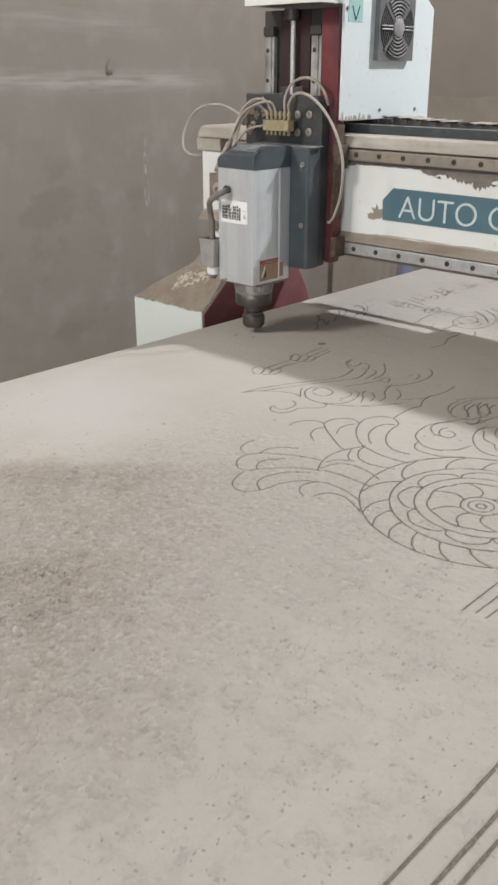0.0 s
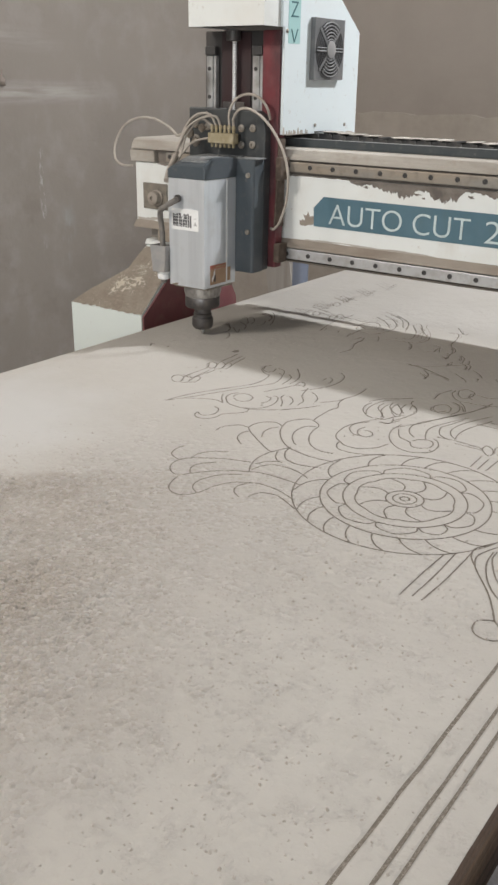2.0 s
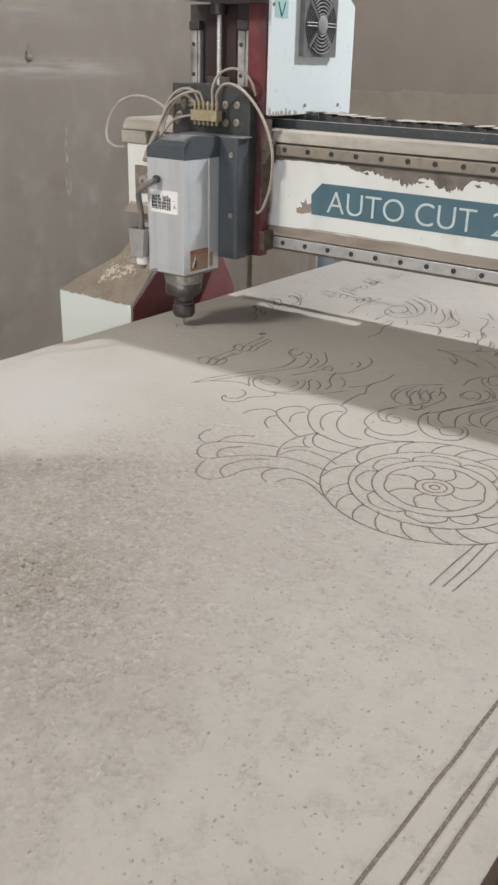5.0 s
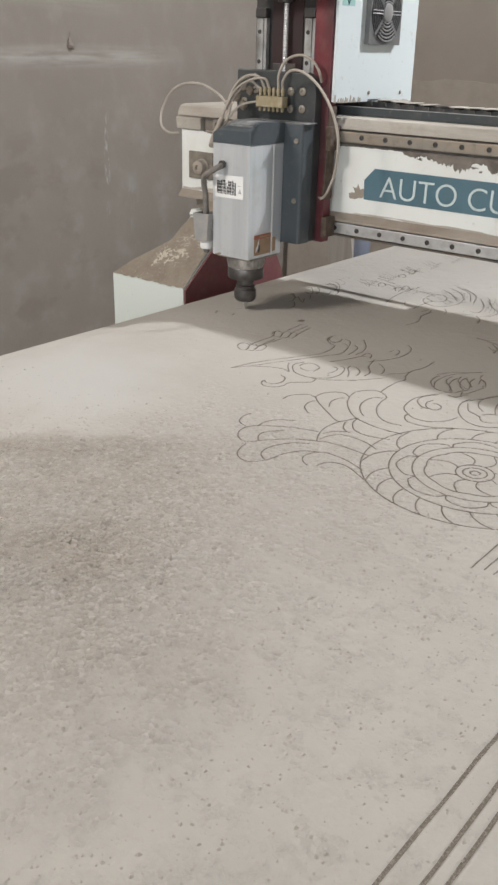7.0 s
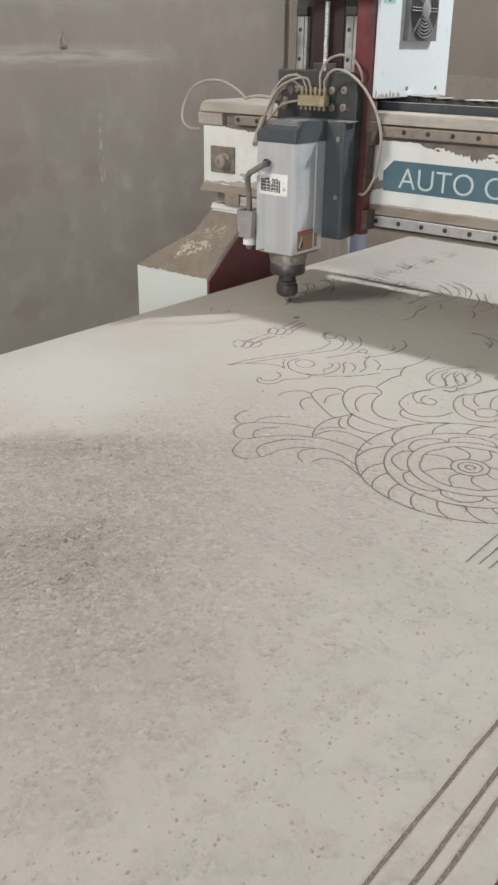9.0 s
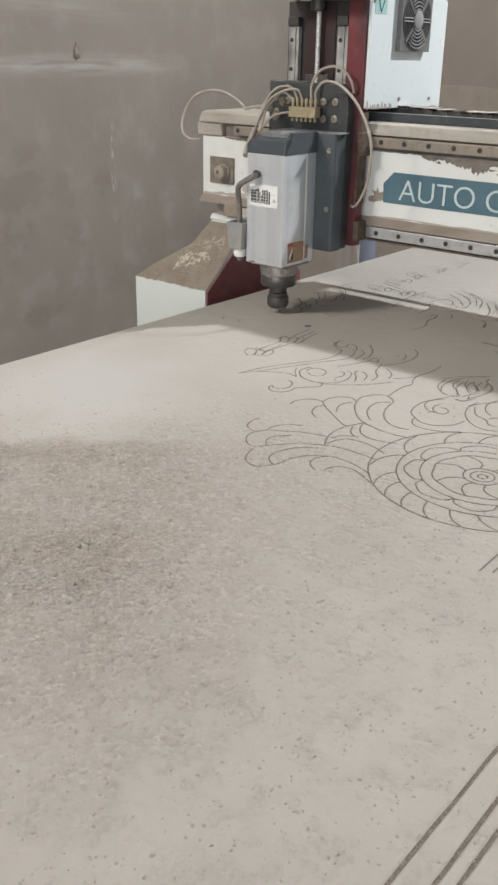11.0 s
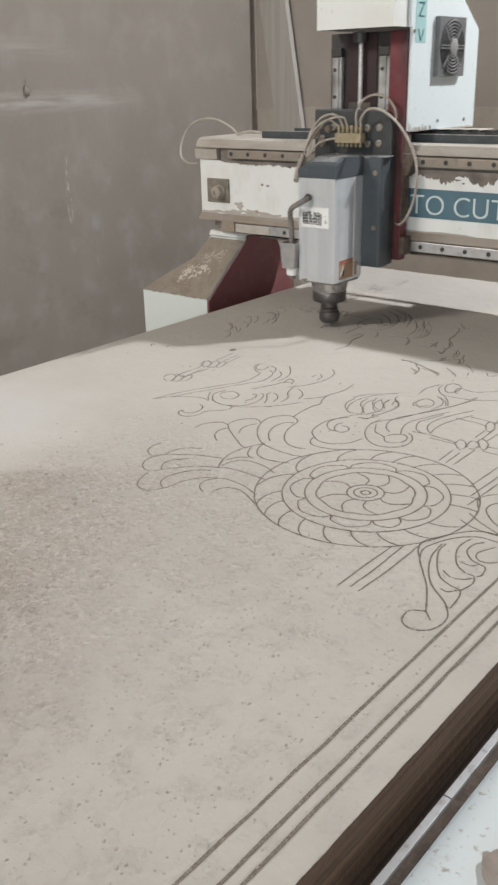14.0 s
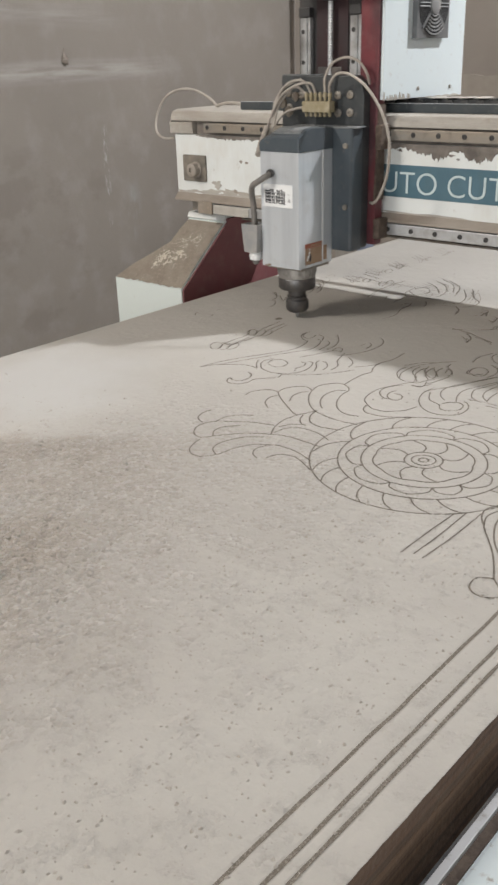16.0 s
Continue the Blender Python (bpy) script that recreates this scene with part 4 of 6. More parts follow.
def cut_head():
    # head of the long scroll, its comma and the knotted bars
    stroke((362, 1321), (374, 1374), (405, 1442), (433, 1498), (438, 1531), (433, 1561), (425, 1578))
    stroke((361, 1320), (380, 1350), (415, 1375), (437, 1382), (456, 1378))
    stroke((456, 1378), (437, 1399), (425, 1419))
    stroke((380, 1350), (405, 1406), (426, 1451), (448, 1497), (465, 1531), (462, 1562), (451, 1587), (435, 1598))
    stroke((414, 1621), (420, 1600), (413, 1589), (398, 1596), (388, 1619), (393, 1633))
    stroke((425, 1574), (413, 1578), (395, 1594), (387, 1612), (388, 1624))
    stroke((417, 1623), (435, 1618), (451, 1592))
    stroke((482, 1541), (479, 1567), (472, 1590), (457, 1602))
    stroke((493, 1551), (492, 1578), (479, 1611), (450, 1647))
    stroke((441, 1407), (464, 1384), (494, 1377), (527, 1385), (552, 1403), (582, 1433), (610, 1478))
    stroke((463, 1383), (442, 1407), (438, 1426), (444, 1444))
    stroke((452, 1416), (448, 1430), (457, 1446), (474, 1444), (486, 1433), (487, 1413), (473, 1405), (457, 1411))
    stroke((505, 1379), (527, 1394), (536, 1418), (533, 1444), (521, 1468), (509, 1470))
    stroke((515, 1420), (519, 1440), (511, 1458), (500, 1458))
    stroke((554, 1429), (542, 1452), (526, 1472), (524, 1487))
    stroke((563, 1445), (556, 1468), (540, 1484), (531, 1485))
    stroke((575, 1455), (571, 1481), (553, 1504), (543, 1531), (537, 1552))
    stroke((592, 1487), (585, 1510), (569, 1527), (557, 1534))
    stroke((480, 1480), (493, 1510), (507, 1549), (522, 1558))
    stroke((507, 1549), (504, 1575), (517, 1572), (526, 1552))
    stroke((454, 1296), (466, 1287), (484, 1291), (494, 1311), (493, 1329), (519, 1360), (516, 1380))
    stroke((454, 1296), (450, 1308), (455, 1308))
    stroke((452, 1309), (462, 1302), (476, 1307), (480, 1326), (471, 1345), (456, 1352))
    stroke((295, 1464), (295, 1531), (278, 1564), (281, 1577))
    stroke((319, 1441), (317, 1474), (319, 1531))
    stroke((285, 1465), (312, 1459), (313, 1490), (310, 1523))
    stroke((292, 1587), (289, 1624), (286, 1656))
    stroke((310, 1576), (307, 1612), (304, 1649))
    stroke((329, 1566), (321, 1608), (317, 1643))
    stroke((284, 1430), (276, 1447), (282, 1458), (298, 1452), (311, 1430), (304, 1418), (287, 1427))
    stroke((312, 1425), (298, 1457), (303, 1466), (318, 1454), (325, 1432), (316, 1424))
    stroke((326, 1433), (316, 1463), (319, 1475), (329, 1469), (336, 1446), (330, 1432))
    stroke((283, 1547), (277, 1563), (281, 1572), (294, 1568), (307, 1547), (301, 1536), (286, 1544))
    stroke((310, 1539), (295, 1574), (300, 1584), (313, 1573), (321, 1548), (314, 1537))
    stroke((323, 1550), (311, 1582), (317, 1588), (328, 1576), (332, 1553), (326, 1548))


def cut_border():
    for x, w in ((1183.5, 2.0), (1210, 1.9), (1224, 1.9)):
        stroke(*[(x + random.uniform(-0.4, 0.4), y) for y in range(230, 2640, 30)], width=w)


def cut_rosette():
    cx, cy = 921.5, 1209

    def at(deg, r):
        return cx + 1000 * r * math.cos(radians(deg)), cy + 1000 * r * math.sin(radians(deg))

    def ring(r, wob=0.0, n=72):
        stroke(*[at(360 * k / n, r - wob + 2 * wob * abs(math.sin(4 * radians(360 * k / n - 20)))) for k in range(n + 1)])

    for r, wob in ((0.166, 0), (0.1245, 0), (0.0905, 0), (0.0720, 0.0016), (0.0278, 0), (0.0175, 0), (0.0068, 0.001)):
        ring(r, wob)
    # turned leaves between the two outer rings
    for a, b in ((-180, 154), (144, 127), (119, 107), (102, 93), (85, 75), (67, 58), (50, 43), (-176, -152), (-146, -130), (-131, -117), (-115, -104), (-100, -89), (-84, -73), (-67, -56), (-51, -42), (-33, -23), (-14, -4), (18, 14), (34, 28)):
        d = (b - a + 180) % 360 - 180
        stroke(at(a, 0.1245), at(a + 0.2 * d, 0.139), at(a + 0.55 * d, 0.154), at(a + d, 0.166))
    # petals between the second and third rings
    nodes = [138, 91, 51, 8, -27, -52, -89, -132, -177, -222]
    for a, b in zip(nodes, nodes[1:]):
        stroke(at(a, 0.0905), at(a - 0.12 * (a - b), 0.105), at((a + b) / 2, 0.114), at(b + 0.12 * (a - b), 0.105), at(b, 0.0905))
    # eight turned petals in the middle
    for a, b in ((124, 133), (85, 93), (41, 55), (-8, 4), (-54, -46), (-92, -84), (-128, -128), (176, -178)):
        d = (b - a + 180) % 360 - 180
        stroke(at(a, 0.0278), at(a - 8, 0.042), at(a - 6 + 0.4 * d, 0.056), at(b, 0.0715))


def cut_all():
    random.seed(11)
    cut_border(), cut_rosette(), cut_plume(), cut_scroll(), cut_volute(), cut_rosette_right(), cut_tail(), cut_far(), cut_small(), cut_bars(), cut_extra(), cut_head()
    # the fallen corner of a knot, cut right through
    stroke(*[(269.5 + r * math.cos(k / 2), 1670.5 + 1.4 * r * math.sin(k / 2)) for r in (2.4, 5.5) for k in range(14)], width=2.4)


def dirt(x, y):
    """How thickly coarse brown dust lies: 0 to 1."""
    p, q = 0.79 * x + 0.61 * y, 0.61 * x - 0.79 * y
    heap = np.clip(1.4 - np.hypot((p - 0.90) / 0.17, (q + 0.125) / 0.085), 0, 1)
    crest = np.clip(1.4 - np.hypot((p - 0.78) / 0.17, (q + 0.44) / 0.040), 0, 1)
    edge = np.clip((q + 0.495) / 0.03, 0, 1) * np.clip((1.20 - p) / 0.24, 0, 1) * np.clip((0.26 - q) / 0.32, 0, 1)
    return edge * np.clip(0.55 + 0.40 * heap + 0.35 * crest, 0, 1)


def workpiece():
    cut_all()
    step = 0.0021
    xs = np.arange(BOARD_X0, BOARD_X1 + step / 2, step)
    ys = np.concatenate([np.arange(BOARD_Y0, 0.36, 0.02), np.arange(0.36, BOARD_Y1, step), [BOARD_Y1]])
    xs[-1] = BOARD_X1
    xs, ys = np.concatenate([[xs[0]], xs, [xs[-1]]]), np.concatenate([[ys[0]], ys, [ys[-1]]])
    nx, ny = len(xs), len(ys)
    gx, gy = np.meshgrid(xs, ys, indexing="ij")
    # dust lies unevenly, in low drifts and fine grain
    rng = np.random.default_rng(5)

    def rough(cell):
        """Smooth random heights with bumps of that size in metres."""
        k = int(3.2 / cell) + 3
        table = rng.standard_normal((k, k))
        u, v = gx / cell, gy / cell
        i, j = np.floor(u).astype(int), np.floor(v).astype(int)
        f, g = u - i, v - j
        f, g = f * f * (3 - 2 * f), g * g * (3 - 2 * g)
        return (table[i, j] * (1 - f) + table[i + 1, j] * f) * (1 - g) + (table[i, j + 1] * (1 - f) + table[i + 1, j + 1] * f) * g

    thick = dirt(gx + 0.03 * rough(0.09), gy + 0.03 * rough(0.08))
    patchy = np.clip(0.75 + 0.30 * rough(0.05) + 0.2 * rough(0.14), 0.1, 1.3)
    smooth_zone = np.clip(1.4 - np.hypot((gx - 0.16) / 0.18, (gy - 1.10) / 0.22), 0, 1)
    grain = (0.55 + 1.65 * thick) * (1 - 0.85 * smooth_zone) * patchy
    grain = np.where(gy > 1.15, grain * 0.5, grain)
    gz = BOARD_Z + 0.0003 * rough(0.03) + 0.00080 * grain * (rough(0.0088) + 0.8 * rough(0.0058))
    bottom, calm = np.zeros((nx, ny), bool), np.zeros((nx, ny), bool)
    x0, y0 = xs[1], 0.36
    j0 = int(np.searchsorted(ys, 0.3599))
    for pts, width in CUTS:
        line = np.array([(p.x, p.y) for p in smooth_line([(a, b, 0) for a, b in pts], 10)])
        s = np.concatenate([[0], np.cumsum(np.hypot(*np.diff(line, axis=0).T))])
        q = np.arange(0, s[-1], 0.0005)
        p = np.stack([np.interp(q, s, line[:, 0]), np.interp(q, s, line[:, 1])], 1)
        if width > 1.5:
            p = np.concatenate([p + (dx, 0) for dx in (-0.0010, 0.0011)])
        i = np.rint((p[:, 0] - x0) / step).astype(int) + 1
        j = np.rint((p[:, 1] - y0) / step).astype(int) + j0
        ok = (i > 3) & (i < nx - 4) & (j > j0 + 3) & (j < ny - 4)
        i, j, p = i[ok], j[ok], p[ok]
        if width > 0.6:
            gx[i, j], gy[i, j] = p[:, 0], p[:, 1]
            bottom[i, j] = True
        for di in (-1, 0, 1):
            for dj in (-1, 0, 1):
                calm[i + di, j + dj] = True
    gz[calm] = BOARD_Z + 0.25 * (gz[calm] - BOARD_Z)
    gz[bottom] = BOARD_Z
    gz[bottom] -= 0.0016 + 0.0002 * rng.random(int(bottom.sum()))
    gz[0], gz[-1], gz[:, 0], gz[:, -1] = 0.7805, 0.7805, 0.7805, 0.7805
    me = bpy.data.meshes.new("mdf_sheet")
    index = np.arange(nx * ny).reshape(nx, ny)
    quads = np.stack([index[:-1, :-1], index[1:, :-1], index[1:, 1:], index[:-1, 1:]], -1).reshape(-1, 4)
    me.vertices.add(nx * ny)
    me.vertices.foreach_set("co", np.stack([gx, gy, gz], -1).ravel())
    me.loops.add(quads.size)
    me.loops.foreach_set("vertex_index", quads.ravel())
    me.polygons.add(len(quads))
    me.polygons.foreach_set("loop_start", np.arange(0, quads.size, 4))
    kind = np.zeros(len(quads), int)
    rim = np.zeros((nx - 1, ny - 1), bool)
    rim[0], rim[-1], rim[:, 0], rim[:, -1] = True, True, True, True
    kind[rim.ravel()] = 1
    me.polygons.foreach_set("material_index", kind.astype(np.int32))
    me.polygons.foreach_set("use_smooth", kind == 0)
    for one in ("sawdust", "mdf_edge"):
        me.materials.append(M[one])
    me.update(calc_edges=True)
    me.validate()
    sheet = tagged(new("mdf_sheet", me), "large pale sheet dusted with sawdust, engraved with scrollwork", "board")
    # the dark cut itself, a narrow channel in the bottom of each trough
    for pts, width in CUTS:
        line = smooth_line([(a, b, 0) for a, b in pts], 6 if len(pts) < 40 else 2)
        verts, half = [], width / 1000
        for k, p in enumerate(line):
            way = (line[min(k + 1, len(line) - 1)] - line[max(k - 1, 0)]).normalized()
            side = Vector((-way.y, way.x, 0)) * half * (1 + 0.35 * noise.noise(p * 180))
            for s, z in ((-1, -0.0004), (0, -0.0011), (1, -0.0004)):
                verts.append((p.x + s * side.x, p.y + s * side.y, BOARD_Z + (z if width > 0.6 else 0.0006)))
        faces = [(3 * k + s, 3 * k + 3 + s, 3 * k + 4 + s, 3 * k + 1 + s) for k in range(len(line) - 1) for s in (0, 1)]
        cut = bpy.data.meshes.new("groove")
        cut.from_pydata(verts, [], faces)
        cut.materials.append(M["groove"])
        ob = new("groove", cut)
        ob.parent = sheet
    return lambda x, y: gz[np.rint((x - x0) / step).astype(int) + 1, np.rint((y - y0) / step).astype(int) + j0]


def crumbs(height):
    """Loose crumbs of sawdust on the sheet."""
    rng = np.random.default_rng(8)
    n = 210000
    x, y = rng.uniform(0.04, 1.23, n), np.where(rng.random(n) < 0.93, rng.uniform(0.30, 1.9, n), rng.uniform(1.2, 2.5, n))
    d = dirt(x + 0.02 * np.sin(31 * y), y + 0.02 * np.sin(27 * x))
    calm = np.clip(1.3 - np.hypot((x - 0.16) / 0.18, (y - 1.10) / 0.22), 0, 0.92)
    chance = (0.24 + 0.76 * d) * np.clip(1.75 - 1.1 * x, 0, 1) * np.clip((1.18 - y) / 0.25, 0.05, 1) * (1 - calm)
    some = rng.random(n) < chance
    x, y, d = x[some], y[some], d[some]
    clump = np.array([0.55 + 0.30 * noise.noise(Vector((a * 17, b * 26, 3))) + 0.30 * noise.noise(Vector((a * 55, b * 75, 7))) for a, b in zip(x, y)])
    some = rng.random(len(x)) < clump
    xy = np.stack([x[some], y[some], d[some]], 1)
    n = len(xy)
    size = np.minimum(rng.gamma(2.0, 0.00034, n), 0.0019) + 0.0007
    turn = rng.uniform(0, math.tau, n)
    shape = np.array([(1, 0, 0), (0.2, 0.8, 0), (-0.9, 0.3, 0), (-0.5, -0.7, 0), (0.5, -0.8, 0), (0.1, 0.05, 1)])
    jig = shape[None] * rng.uniform(0.7, 1.3, (n, 6, 3))
    co, si = np.cos(turn)[:, None], np.sin(turn)[:, None]
    px = (jig[..., 0] * co * 1.3 - jig[..., 1] * si) * size[:, None] + xy[:, :1]
    py = (jig[..., 0] * si * 1.3 + jig[..., 1] * co) * size[:, None] + xy[:, 1:2]
    pz = height(xy[:, 0], np.maximum(xy[:, 1], 0.37))[:, None] - 0.0003 + jig[..., 2] * size[:, None] * 0.9
    verts = np.stack([px, py, pz], -1).reshape(-1, 3)
    tri = np.array([(0, 1, 5), (1, 2, 5), (2, 3, 5), (3, 4, 5), (4, 0, 5)])
    faces = (tri[None] + 6 * np.arange(n)[:, None, None]).reshape(-1, 3)
    me = bpy.data.meshes.new("sawdust_crumbs")
    me.from_pydata(verts.tolist(), [], faces.tolist())
    me.materials.append(M["crumb"])
    tagged(new("sawdust_crumbs", me), "scattered crumbs of sawdust lying on the sheet", "sawdust", "", "stuff")


# ---------- gantry ----------
BEAM_Y, BEAM_X0, BEAM_X1 = 0.135, -0.237, 1.50


def blob(bm, place, rx, ry, z0, z1, seed, n=18, ragged=0.35):
    """A flat ragged patch; place turns plan coordinates and a height into a point."""
    outline = []
    for k in range(n):
        a = k * math.tau / n
        r = 1 + ragged * 2 * noise.noise(Vector((math.cos(a) * 1.6, math.sin(a) * 1.6, seed * 7.3))) + ragged * 0.7 * noise.noise(Vector((math.cos(a) * 5, math.sin(a) * 5, seed * 3.1))) + ragged * 0.6 * noise.noise(Vector((math.cos(a) * 14, math.sin(a) * 14, seed)))
        outline.append((rx * r * math.cos(a), ry * r * math.sin(a)))
    lo, hi = [bm.verts.new(place(u, v, z0)) for u, v in outline], [bm.verts.new(place(u, v, z1)) for u, v in outline]
    bm.faces.new(hi), bm.faces.new(lo[::-1])
    for k in range(n):
        j = (k + 1) % n
        bm.faces.new((lo[k], lo[j], hi[j], hi[k]))
    return bm


def slope_z(y):
    return 0.80 + min(max(y, 0.0), 0.178) * 0.148 / 0.178


def gantry_foot(g, side):
    """side: -1 for the foot on the west, 1 for its mirror image."""
    def X(x):
        x = -0.108 + (x + 0.1225) * 0.9605
        return x if side < 0 else 1.38 - x

    plan = [(-0.388, 0.0), (-0.270, 0.105), (-0.260, 0.178), (-0.260, 0.40), (-0.123, 0.40), (-0.123, 0.178), (-0.123, 0.105), (-0.123, 0.0)]
    bm = BM()
    lo = [bm.verts.new((X(x), y, 0.45)) for x, y in plan]
    hi = [bm.verts.new((X(x), y, slope_z(y) if y < 0.3 else 0.79)) for x, y in plan]
    for k in range(8):
        bm.faces.new((lo[k], lo[(k + 1) % 8], hi[(k + 1) % 8], hi[k]))
    bm.faces.new(lo)
    for f in ((0, 1, 6, 7), (1, 2, 5, 6), (2, 3, 4, 5)):
        bm.faces.new([hi[k] for k in f])
    foot = part("foot", bm, "mint", g, "pale mint steel foot with a sawdust-covered slope")
    outline = [(0.003, 0.45), (0.003, 0.797), (0.180, 0.945), (0.180, 0.953), (0.30, 0.953), (0.318, 0.925), (0.40, 0.785), (0.42, 0.45)]
    part("side_plate", prism(BM(), outline, "x", X(-0.1225), X(-0.1175)), "foot_red", foot, "dark red enamelled side plate")
    part("cheek", prism(BM(), [(0.180, 0.951), (0.30, 0.951), (0.318, 0.925), (0.398, 0.79), (0.178, 0.79)], "x", X(-0.259), X(-0.1235)), "foot_red", foot, "dark red enamelled rear block")
    # caked sawdust on the slope, with a ragged front edge
    random.seed(3)
    bm, n = BM(), 30
    rows = []
    for s in (0.0, 0.2, 0.4, 0.59, 0.8, 0.95):
        y = s * 0.178
        left = -0.388 + 0.118 * y / 0.105 if y < 0.105 else -0.270 + 0.010 * (y - 0.105) / 0.073
        row = []
        for k in range(n + 1):
            x = left + 0.003 + (-0.126 - left) * k / n
            yy = y + (-0.003 + random.uniform(-0.003, 0.006) if s == 0 else 0)
            z = slope_z(yy) + (0.0015 if s in (0.0, 0.95) else 0.005 + 0.004 * noise.noise(Vector((x * 25, s * 6, 1))))
            row.append(bm.verts.new((X(x), yy, z)))
        rows.append(row)
    for a, b in zip(rows, rows[1:]):
        for k in range(n):
            bm.faces.new((a[k], a[k + 1], b[k + 1], b[k]))
    part("dust_layer", bm, "foot_dust", foot, "caked brown sawdust with bare paint showing through", True)
    part("lip", prism(BM(), [(0.172, 0.946), (0.168, 0.949), (0.176, 0.9615), (0.205, 0.9615), (0.205, 0.955), (0.181, 0.955), (0.176, 0.948)], "x", X(-0.262), X(-0.122)), "cream", foot, "cream folded lip")


def bolt_row(parent, x_first, x_last, y, z, material):
    me = mesh_of("bolt", turned(BM(), [(0.0054, 0.0), (0.0054, 0.0014), (0.0030, 0.0016), (0.0026, 0.0006)], 12, (0, 0, 0), "y"), material, True)
    x = x_first
    while x < x_last:
        ob = new("bolt", me)
        ob.parent, ob.matrix_basis = parent, pose(x, y, z, 0, 0, 180)
        x += 0.0593


def glyph(text, size, depth):
    cu = bpy.data.curves.new("letter", "FONT")
    cu.body, cu.size, cu.extrude, cu.offset = text, size, depth, -0.010 * size
    ob = new("letter", cu)
    me = bpy.data.meshes.new_from_object(ob.evaluated_get(bpy.context.evaluated_depsgraph_get()))
    bpy.data.objects.remove(ob)
    xs = [v.co.x for v in me.vertices]
    return me, min(xs), max(xs)


def words(text, m, size, wide, material, parent, depth=0.0006):
    """Lettering from the built-in font, a mesh for each letter, drawn out to a width; m lays its plane."""
    _, low, high = glyph(text, size, depth)
    for k, letter in enumerate(text):
        if letter == " ":
            continue
        me, a, b = glyph(letter, size, depth)
        start = glyph(text[: k + 1], size, depth)[2] - b - low
        for v in me.vertices:
            v.co = m @ Vector(((v.co.x + start) * wide / (high - low), v.co.y, v.co.z))
        me.materials.clear()
        me.materials.append(M[material])
        ob = new("letter", me)
        ob.parent = parent


def gantry():
    g = tagged(empty("router_gantry"), "dusty white router gantry with steel guide rails and red feet", "gantry")
    y = BEAM_Y
    beam = part("beam", box(BM(), BEAM_X0, BEAM_X1, y, y + 0.19, 1.0, 1.1655, 0.003), "cream", g, "dusty cream beam with chipped paint")
    part("rail_channel", box(BM(), BEAM_X0 + 0.075, BEAM_X1 - 0.02, y + 0.006, y + 0.18, 1.166, 1.1975), "grime", g, "grimy rail channel")
    rail = part("guide_rail", box(BM(), -0.122, BEAM_X1 - 0.05, y - 0.012, y + 0.0055, 1.172, 1.1945, 0.002), "dusty_steel", g, "dusty steel upper guide rail")
    bolt_row(rail, -0.109, 1.42, y - 0.0118, 1.1840, "black")
    part("beam_cap", prism(BM(), [(y - 0.008, 1.198), (y - 0.006, 1.209), (y + 0.002, 1.2205), (y + 0.016, 1.2245), (y + 0.18, 1.2245), (y + 0.18, 1.198)], "x", BEAM_X0 - 0.006, BEAM_X1, 0.002), "sawdust_strip", g, "sawdust-coated top of the beam")
    part("end_block", prism(BM(), [(y - 0.005, 1.1665), (y - 0.008, 1.194), (y + 0.0, 1.1975), (y + 0.17, 1.1975), (y + 0.17, 1.1665)], "x", BEAM_X0 - 0.012, BEAM_X0 + 0.070, 0.002), "sawdust_strip", g)
    part("cable_tray", prism(BM(), [(0.168, 1.225), (0.168, 1.2425), (0.1715, 1.2425), (0.1715, 1.2282), (0.3145, 1.2282), (0.3145, 1.2425), (0.318, 1.2425), (0.318, 1.225)], "x", -0.035, 1.49), "slate", g, "dark grey steel cable tray")
    part("tray_rim", box(BM(), -0.034, 1.488, 0.1682, 0.1713, 1.2427, 1.2436), "worn_rail", g, "bright thin rim of the cable tray")
    part("ledge", prism(BM(), [(y - 0.003, 0.9985), (y - 0.015, 1.0015), (y - 0.013, 1.006), (y - 0.001, 1.0195), (y - 0.0005, 0.9995), (y + 0.18, 0.9995), (y + 0.18, 0.9985)], "x", BEAM_X0, BEAM_X1), "brown_ledge", g, "brown dust-covered ledge")
    low = part("guide_rail", box(BM(), -0.125, BEAM_X1 - 0.05, y - 0.011, y + 0.010, 0.9735, 0.998, 0.002), "steel", g, "bright steel lower guide rail")
    bolt_row(low, -0.1055, 1.42, y - 0.0108, 0.9856, "black")
    part("rail_dust", prism(BM(), [(y - 0.0125, 0.974), (y - 0.0125, 0.992), (y - 0.0112, 0.9975), (y - 0.0112, 0.974)], "x", -0.130, 0.02), "sawdust_strip", g, "brown dust stuck on the rail's end")
    part("underside", box(BM(), BEAM_X0 + 0.04, BEAM_X1 - 0.04, y + 0.011, y + 0.19, 0.9745, 0.9980), "dusty_steel", g)
    # an added plate with a long slot, only to shape the beam's shadow on the sheet
    bm = BM()
    for a, b, c, d in ((BEAM_X0 + 0.04, BEAM_X1 - 0.1, 0.233, 0.321), (BEAM_X0 + 0.04, BEAM_X1 - 0.1, 0.355, 0.374), (BEAM_X0 + 0.04, 0.190, 0.321, 0.355), (0.467, BEAM_X1 - 0.1, 0.321, 0.355)):
        box(bm, a, b, c, d, 0.943, 0.947)
    for x in (0.0, 0.7, 1.3):
        box(bm, x, x + 0.03, 0.314, 0.319, 0.9475, 1.02)
    part("rear_plate", bm, "dusty_steel", g)
    # the socket on the beam's end
    plate = part("socket", box(BM(), -0.209, -0.128, y - 0.005, y + 0.002, 1.050, 1.1155, 0.003), "dirt_crust", g, "dark brown square socket with a round knob")
